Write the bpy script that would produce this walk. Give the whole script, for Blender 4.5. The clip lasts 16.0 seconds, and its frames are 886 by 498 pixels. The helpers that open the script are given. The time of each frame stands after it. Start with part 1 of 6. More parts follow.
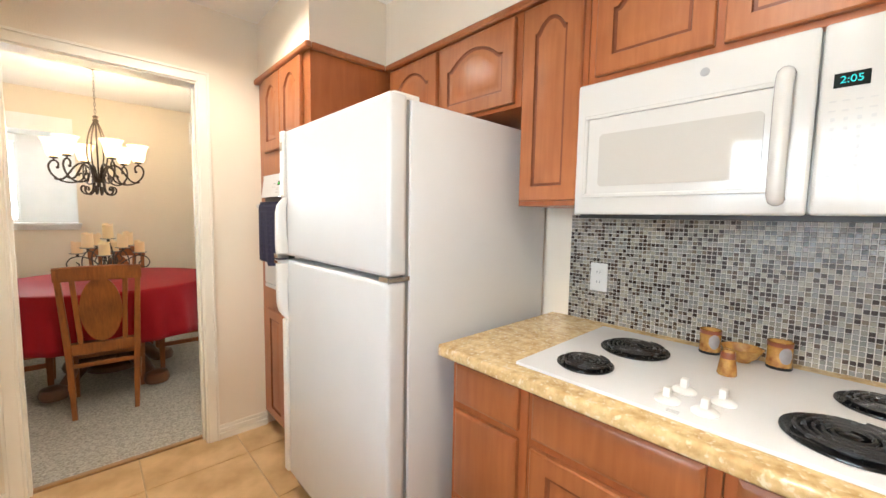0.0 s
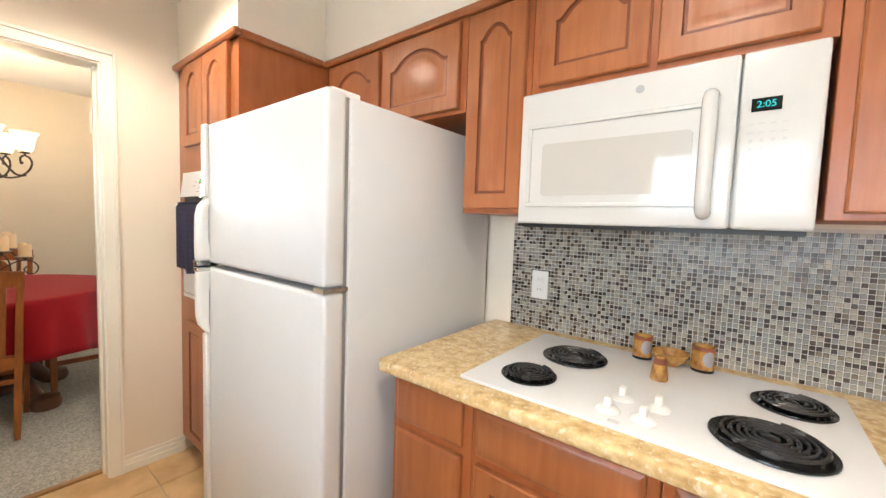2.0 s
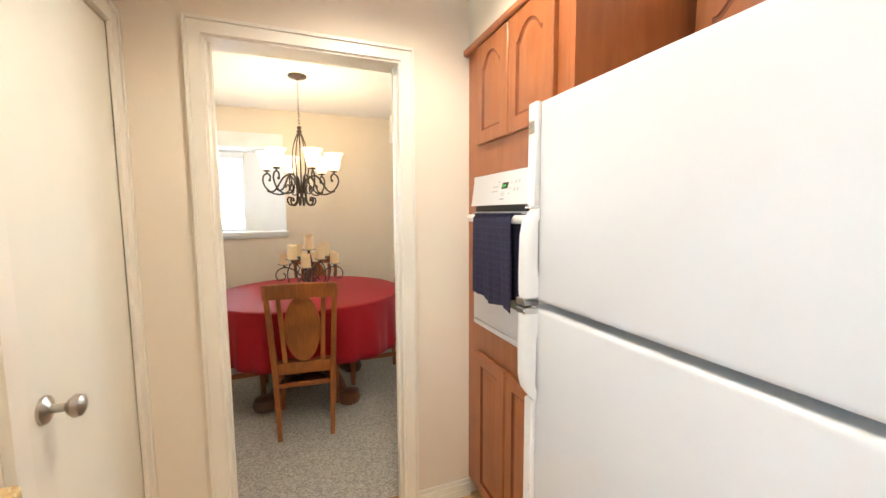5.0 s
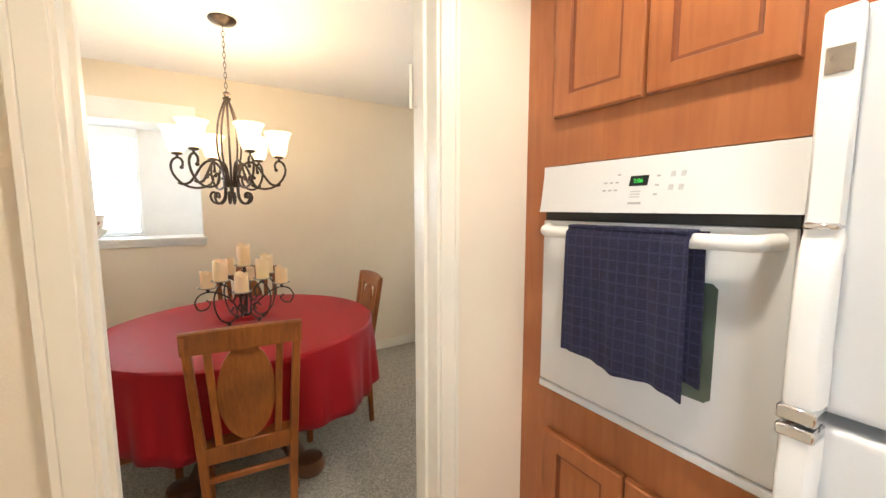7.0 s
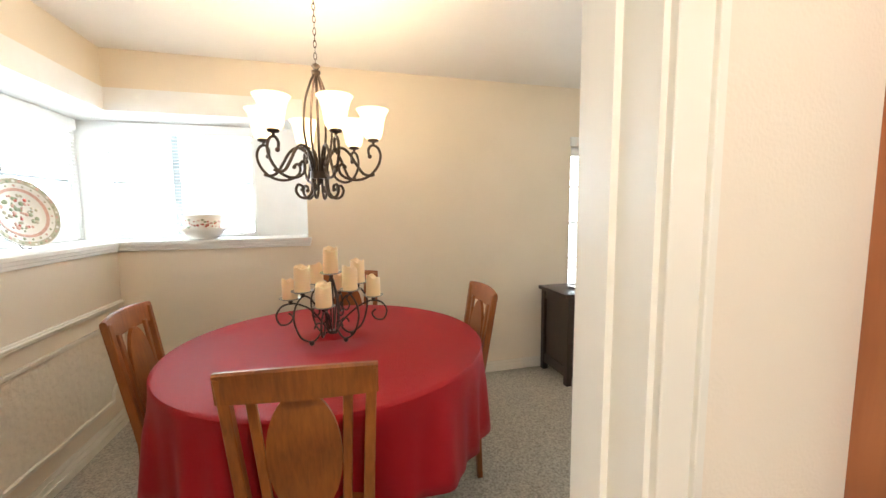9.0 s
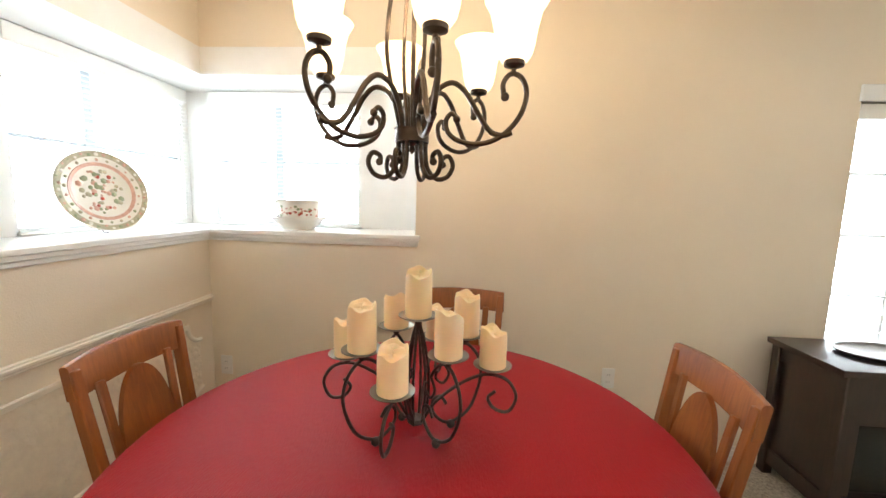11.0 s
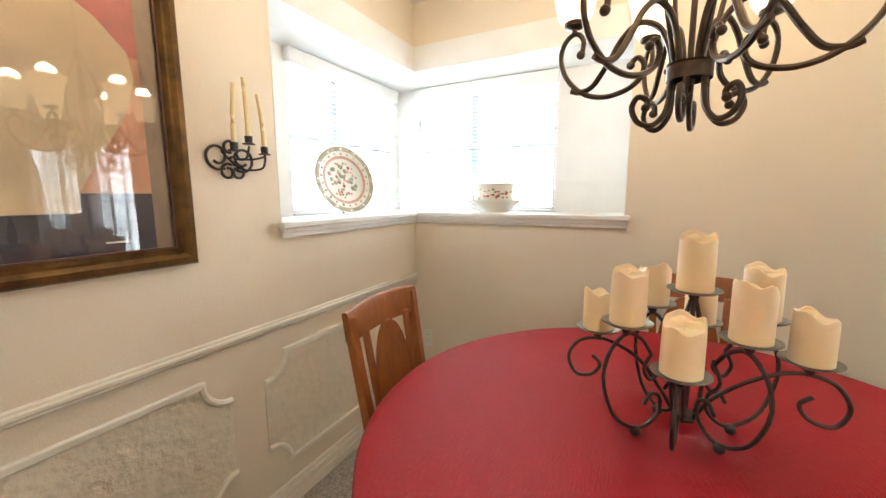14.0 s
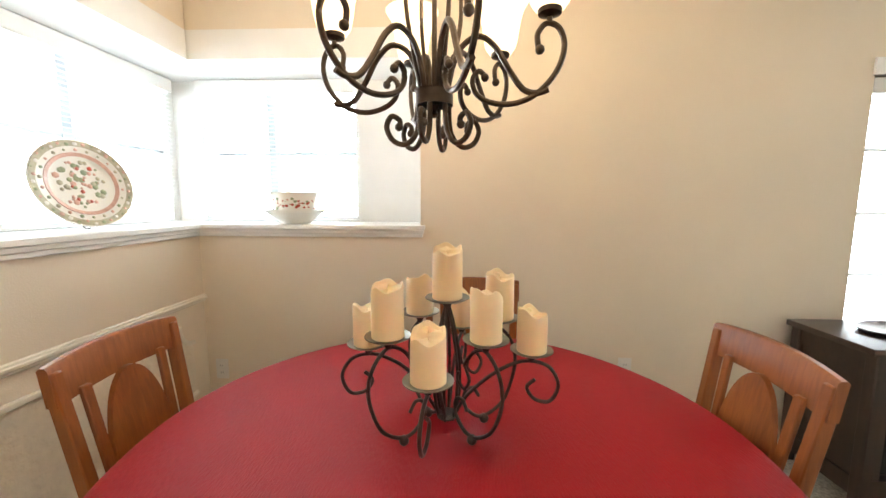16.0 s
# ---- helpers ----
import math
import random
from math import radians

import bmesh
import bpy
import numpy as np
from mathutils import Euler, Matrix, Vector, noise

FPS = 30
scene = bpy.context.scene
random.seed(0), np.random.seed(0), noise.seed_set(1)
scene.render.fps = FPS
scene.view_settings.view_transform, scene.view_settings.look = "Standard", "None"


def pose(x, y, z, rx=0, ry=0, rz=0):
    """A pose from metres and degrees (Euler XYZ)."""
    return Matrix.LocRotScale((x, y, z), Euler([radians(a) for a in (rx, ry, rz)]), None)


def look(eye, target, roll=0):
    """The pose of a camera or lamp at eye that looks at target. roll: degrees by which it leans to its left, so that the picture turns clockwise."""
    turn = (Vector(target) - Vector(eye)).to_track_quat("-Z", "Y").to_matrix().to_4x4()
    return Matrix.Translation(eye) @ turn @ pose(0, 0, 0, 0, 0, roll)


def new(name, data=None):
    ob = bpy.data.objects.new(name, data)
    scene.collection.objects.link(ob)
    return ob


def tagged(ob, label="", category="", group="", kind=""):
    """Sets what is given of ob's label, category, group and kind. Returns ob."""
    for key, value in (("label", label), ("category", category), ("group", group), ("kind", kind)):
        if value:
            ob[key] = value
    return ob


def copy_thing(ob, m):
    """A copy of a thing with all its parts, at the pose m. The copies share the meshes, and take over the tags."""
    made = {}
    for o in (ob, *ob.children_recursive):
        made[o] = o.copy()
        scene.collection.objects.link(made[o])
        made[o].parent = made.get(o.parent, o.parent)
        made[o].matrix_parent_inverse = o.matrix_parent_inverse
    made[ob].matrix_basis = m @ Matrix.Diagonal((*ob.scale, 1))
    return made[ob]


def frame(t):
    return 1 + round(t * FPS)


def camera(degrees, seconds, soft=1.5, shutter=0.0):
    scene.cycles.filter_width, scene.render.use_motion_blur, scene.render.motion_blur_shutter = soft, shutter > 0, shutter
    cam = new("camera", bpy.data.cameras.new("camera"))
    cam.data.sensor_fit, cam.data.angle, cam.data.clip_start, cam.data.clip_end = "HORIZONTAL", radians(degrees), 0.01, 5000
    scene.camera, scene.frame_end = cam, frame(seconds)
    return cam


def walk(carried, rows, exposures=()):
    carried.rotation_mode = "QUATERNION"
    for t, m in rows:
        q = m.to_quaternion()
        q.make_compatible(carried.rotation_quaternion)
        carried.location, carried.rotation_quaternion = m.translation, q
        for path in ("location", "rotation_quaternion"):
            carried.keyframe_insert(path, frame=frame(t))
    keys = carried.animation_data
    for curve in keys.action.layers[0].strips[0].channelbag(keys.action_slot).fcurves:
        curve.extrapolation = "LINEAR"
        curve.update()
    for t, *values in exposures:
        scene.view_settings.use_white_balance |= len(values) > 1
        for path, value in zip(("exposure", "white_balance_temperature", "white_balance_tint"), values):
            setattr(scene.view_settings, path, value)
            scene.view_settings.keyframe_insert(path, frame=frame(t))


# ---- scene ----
cam = camera(98.3, 16.0)
PATH = [
    (0, (2.84, 3.376, 1.333), (4.197, 4.836, 1.167), 1.0),
    (0.5, (2.868, 3.355, 1.333), (4.338, 4.703, 1.179), 0.9),
    (1, (2.884, 3.355, 1.335), (4.437, 4.606, 1.189), 1.2),
    (1.5, (2.897, 3.381, 1.349), (4.484, 4.588, 1.191), 1.5),
    (2, (2.879, 3.416, 1.342), (4.441, 4.658, 1.205), 2.0),
    (2.5, (2.858, 3.426, 1.384), (4.283, 4.817, 1.203), 1.4),
    (3, (2.887, 3.505, 1.392), (4.096, 5.087, 1.211), 1.1),
    (3.5, (2.953, 3.648, 1.404), (3.88, 5.41, 1.211), 0.2),
    (4, (2.921, 3.821, 1.403), (3.657, 5.67, 1.205), -0.3),
    (4.2, (2.894, 3.889, 1.397), (3.602, 5.751, 1.207), -0.3),
    (6.3, (2.836, 4.774, 1.42), (3.673, 6.58, 1.229), 0.2),
    (6.5, (2.814, 4.841, 1.426), (3.728, 6.609, 1.228), 0.2),
    (7, (2.764, 4.973, 1.438), (3.826, 6.654, 1.225), -0.0),
    (7.5, (2.79, 5.066, 1.41), (3.82, 6.772, 1.24), 0.8),
    (8, (2.877, 5.215, 1.422), (3.756, 7.0, 1.216), -0.3),
    (8.5, (2.937, 5.387, 1.435), (3.653, 7.237, 1.183), -1.3),
    (8.7, (2.961, 5.433, 1.422), (3.605, 7.313, 1.195), -0.9),
    (10.8, (3.103, 6.407, 1.358), (2.99, 8.398, 1.207), 0.5),
    (11, (3.075, 6.433, 1.406), (2.944, 8.413, 1.158), 1.6),
    (11.5, (3.039, 6.458, 1.348), (2.799, 8.432, 1.135), 1.0),
    (12, (3.007, 6.478, 1.306), (2.63, 8.432, 1.113), 0.5),
    (12.5, (2.978, 6.478, 1.305), (2.408, 8.382, 1.086), 0.3),
    (13, (2.935, 6.44, 1.312), (2.205, 8.285, 1.063), 0.1),
    (13.5, (2.883, 6.427, 1.314), (2.035, 8.219, 1.049), -0.1),
    (14, (2.846, 6.437, 1.313), (1.943, 8.2, 1.04), -0.3),
    (14.5, (2.836, 6.445, 1.312), (1.983, 8.234, 1.042), -0.2),
    (15, (2.864, 6.452, 1.317), (2.169, 8.309, 1.054), -0.1),
    (15.5, (2.924, 6.477, 1.323), (2.482, 8.411, 1.072), -0.0),
    (16, (2.979, 6.519, 1.331), (2.901, 8.503, 1.092), 0.2),
]
walk(cam, [(t, look(eye, target, roll)) for t, eye, target, roll in PATH])

# ---- world, sun, lights ----
world = bpy.data.worlds.new("world")
scene.world = world
world.use_nodes = True
wn = world.node_tree
sky = wn.nodes.new("ShaderNodeTexSky")
sky.sky_type, sky.sun_disc = "NISHITA", False
sky.sun_elevation, sky.sun_rotation = radians(48), radians(200)
wn.links.new(sky.outputs[0], wn.nodes["Background"].inputs[0])
wn.nodes["Background"].inputs[1].default_value = 0.12
sun_data = bpy.data.lights.new("sun", "SUN")
sun_data.energy, sun_data.angle, sun_data.color = 3.0, radians(0.5), (1.0, 0.95, 0.87)
sun = new("sun", sun_data)
sun.matrix_world = look((0, -6, 10), (2, 2, 0))

DAY, WARM = (0.86, 0.93, 1.0), (1.0, 0.74, 0.45)


def area(name, eye, target, w, h, watts, color):
    d = bpy.data.lights.new(name, "AREA")
    d.shape, d.size, d.size_y, d.energy, d.color = "RECTANGLE", w, h, watts, color
    ob = new(name, d)
    ob.matrix_world = look(eye, target)
    return ob


# daylight standing in the window openings
area("daylight_dining_west", (0.95, 8.35, 1.65), (3.0, 8.2, 1.2), 1.35, 1.15, 66, DAY)
area("daylight_dining_north", (1.89, 9.16, 1.65), (2.0, 7.0, 1.2), 1.35, 1.15, 66, DAY)
area("daylight_living_first", (5.52, 8.85, 1.3), (5.4, 6.0, 0.9), 1.1, 1.5, 55, DAY)
area("daylight_living_second", (6.82, 8.85, 1.3), (6.0, 6.0, 0.9), 1.5, 1.5, 62, DAY)
area("daylight_kitchen", (1.30, 3.4, 1.55), (4.0, 3.4, 1.0), 1.5, 1.1, 62, (0.74, 0.86, 1.0))


def point(name, place, watts, color, radius=0.03):
    d = bpy.data.lights.new(name, "POINT")
    d.energy, d.color, d.shadow_soft_size = watts, color, radius
    ob = new(name, d)
    ob.location = place
    return ob


def spot(name, place, watts, color, angle=125):
    d = bpy.data.lights.new(name, "SPOT")
    d.energy, d.color, d.shadow_soft_size, d.spot_size, d.spot_blend = watts, color, 0.05, radians(angle), 0.6
    ob = new(name, d)
    ob.matrix_world = look(place, (place[0], place[1] + 0.001, 0))
    return ob


CANS = [(3.2, 5.2), (3.05, 3.55), (3.05, 2.1)]
for (cx, cy), watts in zip(CANS, (72, 66, 58)):
    spot("can_lamp", (cx, cy, 2.425), watts, (1.0, 0.90, 0.76), 150)

# ---- materials ----


def material(name, base, rough=0.5, metal=0.0, vary=0.0, scale=6.0, bump=0.0, bump_scale=60.0, second=None, stretch=(1, 1, 1), coat=0.0, spec=0.5):
    m = bpy.data.materials.new(name)
    m.use_nodes = True
    n, l = m.node_tree.nodes, m.node_tree.links
    b = n["Principled BSDF"]
    b.inputs["Base Color"].default_value = (*base, 1)
    b.inputs["Roughness"].default_value, b.inputs["Metallic"].default_value = rough, metal
    b.inputs["Coat Weight"].default_value = coat
    b.inputs["Specular IOR Level"].default_value = spec
    co = n.new("ShaderNodeTexCoord")
    mp = n.new("ShaderNodeMapping")
    mp.inputs["Scale"].default_value = stretch
    l.new(co.outputs["Object"], mp.inputs[0])
    if vary or second:
        t = n.new("ShaderNodeTexNoise")
        t.inputs["Scale"].default_value, t.inputs["Detail"].default_value = scale, 5
        l.new(mp.outputs[0], t.inputs[0])
        r = n.new("ShaderNodeValToRGB")
        r.color_ramp.elements[0].position, r.color_ramp.elements[1].position = 0.3, 0.7
        lo = second or tuple(c * (1 - vary) for c in base)
        r.color_ramp.elements[0].color = (*lo, 1)
        r.color_ramp.elements[1].color = (*[min(1, c * (1 + vary * 0.5)) for c in base], 1)
        l.new(t.outputs[0], r.inputs[0])
        l.new(r.outputs[0], b.inputs["Base Color"])
        rr = n.new("ShaderNodeMapRange")
        rr.inputs[3].default_value, rr.inputs[4].default_value = max(0, rough - 0.07), min(1, rough + 0.07)
        l.new(t.outputs[0], rr.inputs[0])
        l.new(rr.outputs[0], b.inputs["Roughness"])
    if bump:
        t2 = n.new("ShaderNodeTexNoise")
        t2.inputs["Scale"].default_value, t2.inputs["Detail"].default_value = bump_scale, 3
        l.new(mp.outputs[0], t2.inputs[0])
        bp = n.new("ShaderNodeBump")
        bp.inputs["Strength"].default_value, bp.inputs["Distance"].default_value = bump, 0.01
        l.new(t2.outputs[0], bp.inputs["Height"])
        l.new(bp.outputs[0], b.inputs["Normal"])
    return m


def wood(name, dark, light, rough=0.35, along=(14, 14, 1.2), coat=0.2):
    m = bpy.data.materials.new(name)
    m.use_nodes = True
    n, l = m.node_tree.nodes, m.node_tree.links
    b = n["Principled BSDF"]
    b.inputs["Roughness"].default_value, b.inputs["Coat Weight"].default_value = rough, coat
    b.inputs["Coat Roughness"].default_value = 0.25
    co, mp = n.new("ShaderNodeTexCoord"), n.new("ShaderNodeMapping")
    mp.inputs["Scale"].default_value = along
    l.new(co.outputs["Object"], mp.inputs[0])
    info = n.new("ShaderNodeObjectInfo")
    grain = n.new("ShaderNodeTexNoise")
    grain.noise_dimensions = "4D"
    grain.inputs["Scale"].default_value, grain.inputs["Detail"].default_value, grain.inputs["Distortion"].default_value = 4.0, 7, 0.6
    wide = n.new("ShaderNodeTexNoise")
    wide.noise_dimensions = "4D"
    wide.inputs["Scale"].default_value = 5.0
    mul = n.new("ShaderNodeMath")
    mul.operation = "MULTIPLY"
    mul.inputs[1].default_value = 40
    l.new(info.outputs["Random"], mul.inputs[0])
    l.new(mp.outputs[0], grain.inputs[0])
    l.new(co.outputs["Object"], wide.inputs[0])
    l.new(mul.outputs[0], grain.inputs["W"])
    l.new(mul.outputs[0], wide.inputs["W"])
    mix = n.new("ShaderNodeMath")
    mix.operation = "MULTIPLY_ADD"
    mix.inputs[1].default_value = 0.45
    l.new(grain.outputs[0], mix.inputs[0])
    half = n.new("ShaderNodeMath")
    half.operation = "MULTIPLY"
    half.inputs[1].default_value = 0.55
    l.new(wide.outputs[0], half.inputs[0])
    l.new(half.outputs[0], mix.inputs[2])
    r = n.new("ShaderNodeValToRGB")
    r.color_ramp.elements[0].position, r.color_ramp.elements[1].position = 0.3, 0.72
    r.color_ramp.elements[0].color, r.color_ramp.elements[1].color = (*dark, 1), (*light, 1)
    l.new(mix.outputs[0], r.inputs[0])
    l.new(r.outputs[0], b.inputs["Base Color"])
    bp = n.new("ShaderNodeBump")
    bp.inputs["Strength"].default_value, bp.inputs["Distance"].default_value = 0.06, 0.005
    l.new(grain.outputs[0], bp.inputs["Height"])
    l.new(bp.outputs[0], b.inputs["Normal"])
    return m


def emission(name, color, strength, vary=None):
    m = bpy.data.materials.new(name)
    m.use_nodes = True
    n, l = m.node_tree.nodes, m.node_tree.links
    e = n.new("ShaderNodeEmission")
    e.inputs[0].default_value, e.inputs[1].default_value = (*color, 1), strength
    if vary:
        co, t, r = n.new("ShaderNodeTexCoord"), n.new("ShaderNodeTexNoise"), n.new("ShaderNodeValToRGB")
        t.inputs["Scale"].default_value, t.inputs["Detail"].default_value = 1.6, 6
        l.new(co.outputs["Object"], t.inputs[0])
        r.color_ramp.elements[0].position, r.color_ramp.elements[1].position = 0.36, 0.5
        r.color_ramp.elements[0].color, r.color_ramp.elements[1].color = (*vary, 1), (*color, 1)
        l.new(t.outputs[0], r.inputs[0])
        l.new(r.outputs[0], e.inputs[0])
    l.new(e.outputs[0], n["Material Output"].inputs[0])
    return m


def palette(name, colors, per_object, rough=0.24):
    """Pieces in a handful of colours, picked at random piece by piece."""
    m = bpy.data.materials.new(name)
    m.use_nodes = True
    n, l = m.node_tree.nodes, m.node_tree.links
    b = n["Principled BSDF"]
    b.inputs["Roughness"].default_value = rough
    src = n.new("ShaderNodeObjectInfo").outputs["Random"] if per_object else n.new("ShaderNodeNewGeometry").outputs["Random Per Island"]
    r = n.new("ShaderNodeValToRGB")
    r.color_ramp.interpolation = "CONSTANT"
    for i, c in enumerate(colors):
        if i < 2:
            e = r.color_ramp.elements[i]
            e.position = i / len(colors)
        else:
            e = r.color_ramp.elements.new(i / len(colors))
        e.color = (*c, 1)
    l.new(src, r.inputs[0])
    l.new(r.outputs[0], b.inputs["Base Color"])
    return m


M_WALL = material("wall_paint", (0.82, 0.735, 0.605), 0.75, vary=0.05, scale=1.5, bump=0.12, bump_scale=180)
M_CEIL = material("ceiling_paint", (0.86, 0.84, 0.80), 0.85, vary=0.04, scale=1.2, bump=0.2, bump_scale=120)
M_TRIM = material("trim_paint", (0.84, 0.80, 0.70), 0.35, vary=0.05, scale=5, bump=0.03, bump_scale=40)
M_WHITE = material("white_paint", (0.86, 0.87, 0.86), 0.4, vary=0.04, scale=6)
M_DOOR = material("door_paint", (0.82, 0.79, 0.68), 0.4, vary=0.05, scale=3, bump=0.03, bump_scale=30)
M_APPL = material("white_enamel", (0.66, 0.66, 0.65), 0.38, vary=0.03, scale=4, bump=0.04, bump_scale=320)
M_TOPW = material("white_cooktop_enamel", (0.80, 0.80, 0.79), 0.22, vary=0.03, scale=5)
M_GLOSS = material("glossy_white_panel", (0.58, 0.57, 0.54), 0.12, vary=0.02, scale=4)
M_PLAST = material("white_plastic", (0.80, 0.79, 0.75), 0.3, vary=0.03, scale=8)
M_GREYP = material("grey_gasket", (0.25, 0.25, 0.25), 0.6, vary=0.1)
M_BLACK = material("black_gap", (0.012, 0.012, 0.012), 0.5, vary=0.2)
M_COIL = material("black_coil_metal", (0.06, 0.06, 0.062), 0.26, 0.75, vary=0.2, scale=30)
M_PAN = material("black_drip_pan", (0.012, 0.012, 0.013), 0.12, 0.2, vary=0.2, scale=20)
M_CHROME = material("chrome", (0.75, 0.75, 0.74), 0.12, 1.0, vary=0.04)
M_NICKEL = material("brushed_nickel", (0.55, 0.50, 0.44), 0.3, 1.0, vary=0.1, scale=40)
M_BRONZE = material("dark_bronze", (0.085, 0.062, 0.046), 0.32, 0.75, vary=0.4, scale=30, bump=0.05, bump_scale=90)
M_IRON = material("wrought_iron", (0.07, 0.06, 0.054), 0.42, 0.7, vary=0.4, scale=40, bump=0.1, bump_scale=120)
M_PEWTER = material("pewter_plate", (0.30, 0.31, 0.27), 0.4, 0.8, vary=0.25, scale=25)
M_CAB = wood("cabinet_maple", (0.27, 0.078, 0.023), (0.44, 0.155, 0.052), 0.36)
M_CABS = wood("cabinet_maple_side", (0.30, 0.08, 0.022), (0.46, 0.145, 0.045), 0.4, (10, 10, 1.0))
M_GROOVE = material("groove_glaze", (0.20, 0.055, 0.018), 0.5, vary=0.2, scale=20)
# very dark brown, on the toe kicks and the picture's inner bead
M_DKBROWN = material("dark_brown", (0.10, 0.028, 0.010), 0.5, vary=0.2, scale=20)
M_OAK = wood("honey_oak", (0.15, 0.040, 0.007), (0.38, 0.120, 0.022), 0.40, (22, 22, 2.0), 0.15)
M_WALNUT = wood("dark_stained_wood", (0.012, 0.006, 0.004), (0.045, 0.02, 0.012), 0.35, (12, 12, 2), 0.3)
M_PED = wood("pedestal_wood", (0.06, 0.022, 0.009), (0.15, 0.058, 0.022), 0.35, (10, 10, 3), 0.3)
M_CLOTH = material("red_cloth", (0.31, 0.006, 0.013), 0.55, vary=0.10, scale=3, bump=0.25, bump_scale=260, stretch=(1, 0.18, 1), spec=0.22)
M_CLOTH.node_tree.nodes["Principled BSDF"].inputs["Sheen Weight"].default_value = 0.03
M_CLOTH.node_tree.nodes["Principled BSDF"].inputs["Sheen Tint"].default_value = (1.0, 0.55, 0.6, 1)
M_WAX = material("ivory_wax", (0.91, 0.71, 0.44), 0.45, vary=0.06, scale=12)
M_WAX.node_tree.nodes["Principled BSDF"].inputs["Subsurface Weight"].default_value = 0.35
M_WAX.node_tree.nodes["Principled BSDF"].inputs["Subsurface Radius"].default_value = (0.02, 0.012, 0.006)
M_TAPER = material("taper_wax", (0.86, 0.72, 0.40), 0.4, vary=0.05)
M_TILE = material("travertine_tile", (0.68, 0.47, 0.25), 0.32, second=(0.44, 0.26, 0.11), scale=5, vary=0.15, bump=0.06, bump_scale=25)
M_GROUT = material("grout", (0.52, 0.38, 0.23), 0.9, vary=0.15, scale=40)
M_MGROUT = material("mosaic_grout", (0.66, 0.61, 0.53), 0.9, vary=0.1, scale=60)
M_CARPET = material("carpet_pile", (0.56, 0.53, 0.46), 0.98, second=(0.27, 0.25, 0.21), scale=95, vary=0.2, bump=1.0, bump_scale=160)
M_EMBOSS = material("embossed_paper", (0.83, 0.76, 0.64), 0.6, vary=0.05, scale=30, bump=1.0, bump_scale=24)
M_EMBOSS.node_tree.nodes["Bump"].inputs["Distance"].default_value = 0.014
M_STRIP = wood("threshold_wood", (0.30, 0.16, 0.06), (0.48, 0.28, 0.12), 0.4)
M_MIRR = material("smoked_glass", (0.50, 0.48, 0.44), 0.04, 0.0, spec=0.8, vary=0.03, scale=2)
M_OVENW = material("oven_window", (0.10, 0.13, 0.10), 0.05, vary=0.1, spec=0.8)
M_KEY = material("grey_print", (0.36, 0.36, 0.36), 0.5, vary=0.05)
M_KEYL = material("pale_print", (0.47, 0.47, 0.46), 0.5, vary=0.05)
M_LCD = material("display_black", (0.008, 0.012, 0.012), 0.1, vary=0.1)
M_LCDC = emission("display_cyan", (0.05, 0.75, 0.75), 1.2)
M_LCDG = emission("display_green", (0.08, 0.9, 0.12), 1.2)
M_SHADE = emission("lit_glass_shade", (1.0, 0.76, 0.46), 3.2)
M_LAMPSH = emission("lit_fabric_shade", (1.0, 0.72, 0.38), 1.3)
M_OUT = emission("bright_outdoors", (0.93, 0.97, 1.0), 1.7, (0.55, 0.72, 0.55))
M_CAN = emission("can_lens", (1.0, 0.85, 0.65), 6.0)
MOS = [(0.34, 0.30, 0.23), (0.27, 0.245, 0.20), (0.035, 0.022, 0.016), (0.22, 0.205, 0.18), (0.40, 0.36, 0.28), (0.075, 0.048, 0.033), (0.30, 0.28, 0.25), (0.17, 0.13, 0.09), (0.25, 0.24, 0.22), (0.045, 0.032, 0.026)]
M_MOSO = palette("glass_mosaic_piece", MOS, True)
M_MOSI = palette("glass_mosaic_field", MOS, False)
M_PICT = {k: material("print_" + k, c, 0.6, vary=0.22, scale=s) for k, c, s in (
    ("peach", (0.70, 0.34, 0.20), 7), ("rose", (0.55, 0.15, 0.12), 14), ("plum", (0.075, 0.055, 0.075), 9), ("vase", (0.72, 0.52, 0.32), 5), ("border", (0.36, 0.25, 0.17), 45))}
M_GILT = material("antique_gilt", (0.16, 0.085, 0.022), 0.32, 0.55, second=(0.05, 0.026, 0.008), scale=16, vary=0.3, bump=0.15, bump_scale=70)
M_CHINA = material("white_china", (0.80, 0.77, 0.70), 0.12, vary=0.04, coat=0.4)
M_FLOR = [material("china_" + k, c, 0.15, vary=0.2, scale=60) for k, c in (("green", (0.30, 0.34, 0.21)), ("pink", (0.62, 0.38, 0.30)), ("red", (0.45, 0.09, 0.06)), ("olive", (0.46, 0.43, 0.31)))]
M_CERAM = material("ochre_ceramic", (0.52, 0.29, 0.075), 0.25, second=(0.24, 0.09, 0.025), scale=38, vary=0.3, coat=0.3)
M_CERAMB = material("rust_ceramic", (0.22, 0.055, 0.02), 0.3, vary=0.3, scale=30)
M_CERAMG = material("grey_glaze", (0.30, 0.28, 0.28), 0.3, vary=0.3, scale=30)
M_MULL = material("window_mullion", (0.48, 0.54, 0.58), 0.5, vary=0.08)


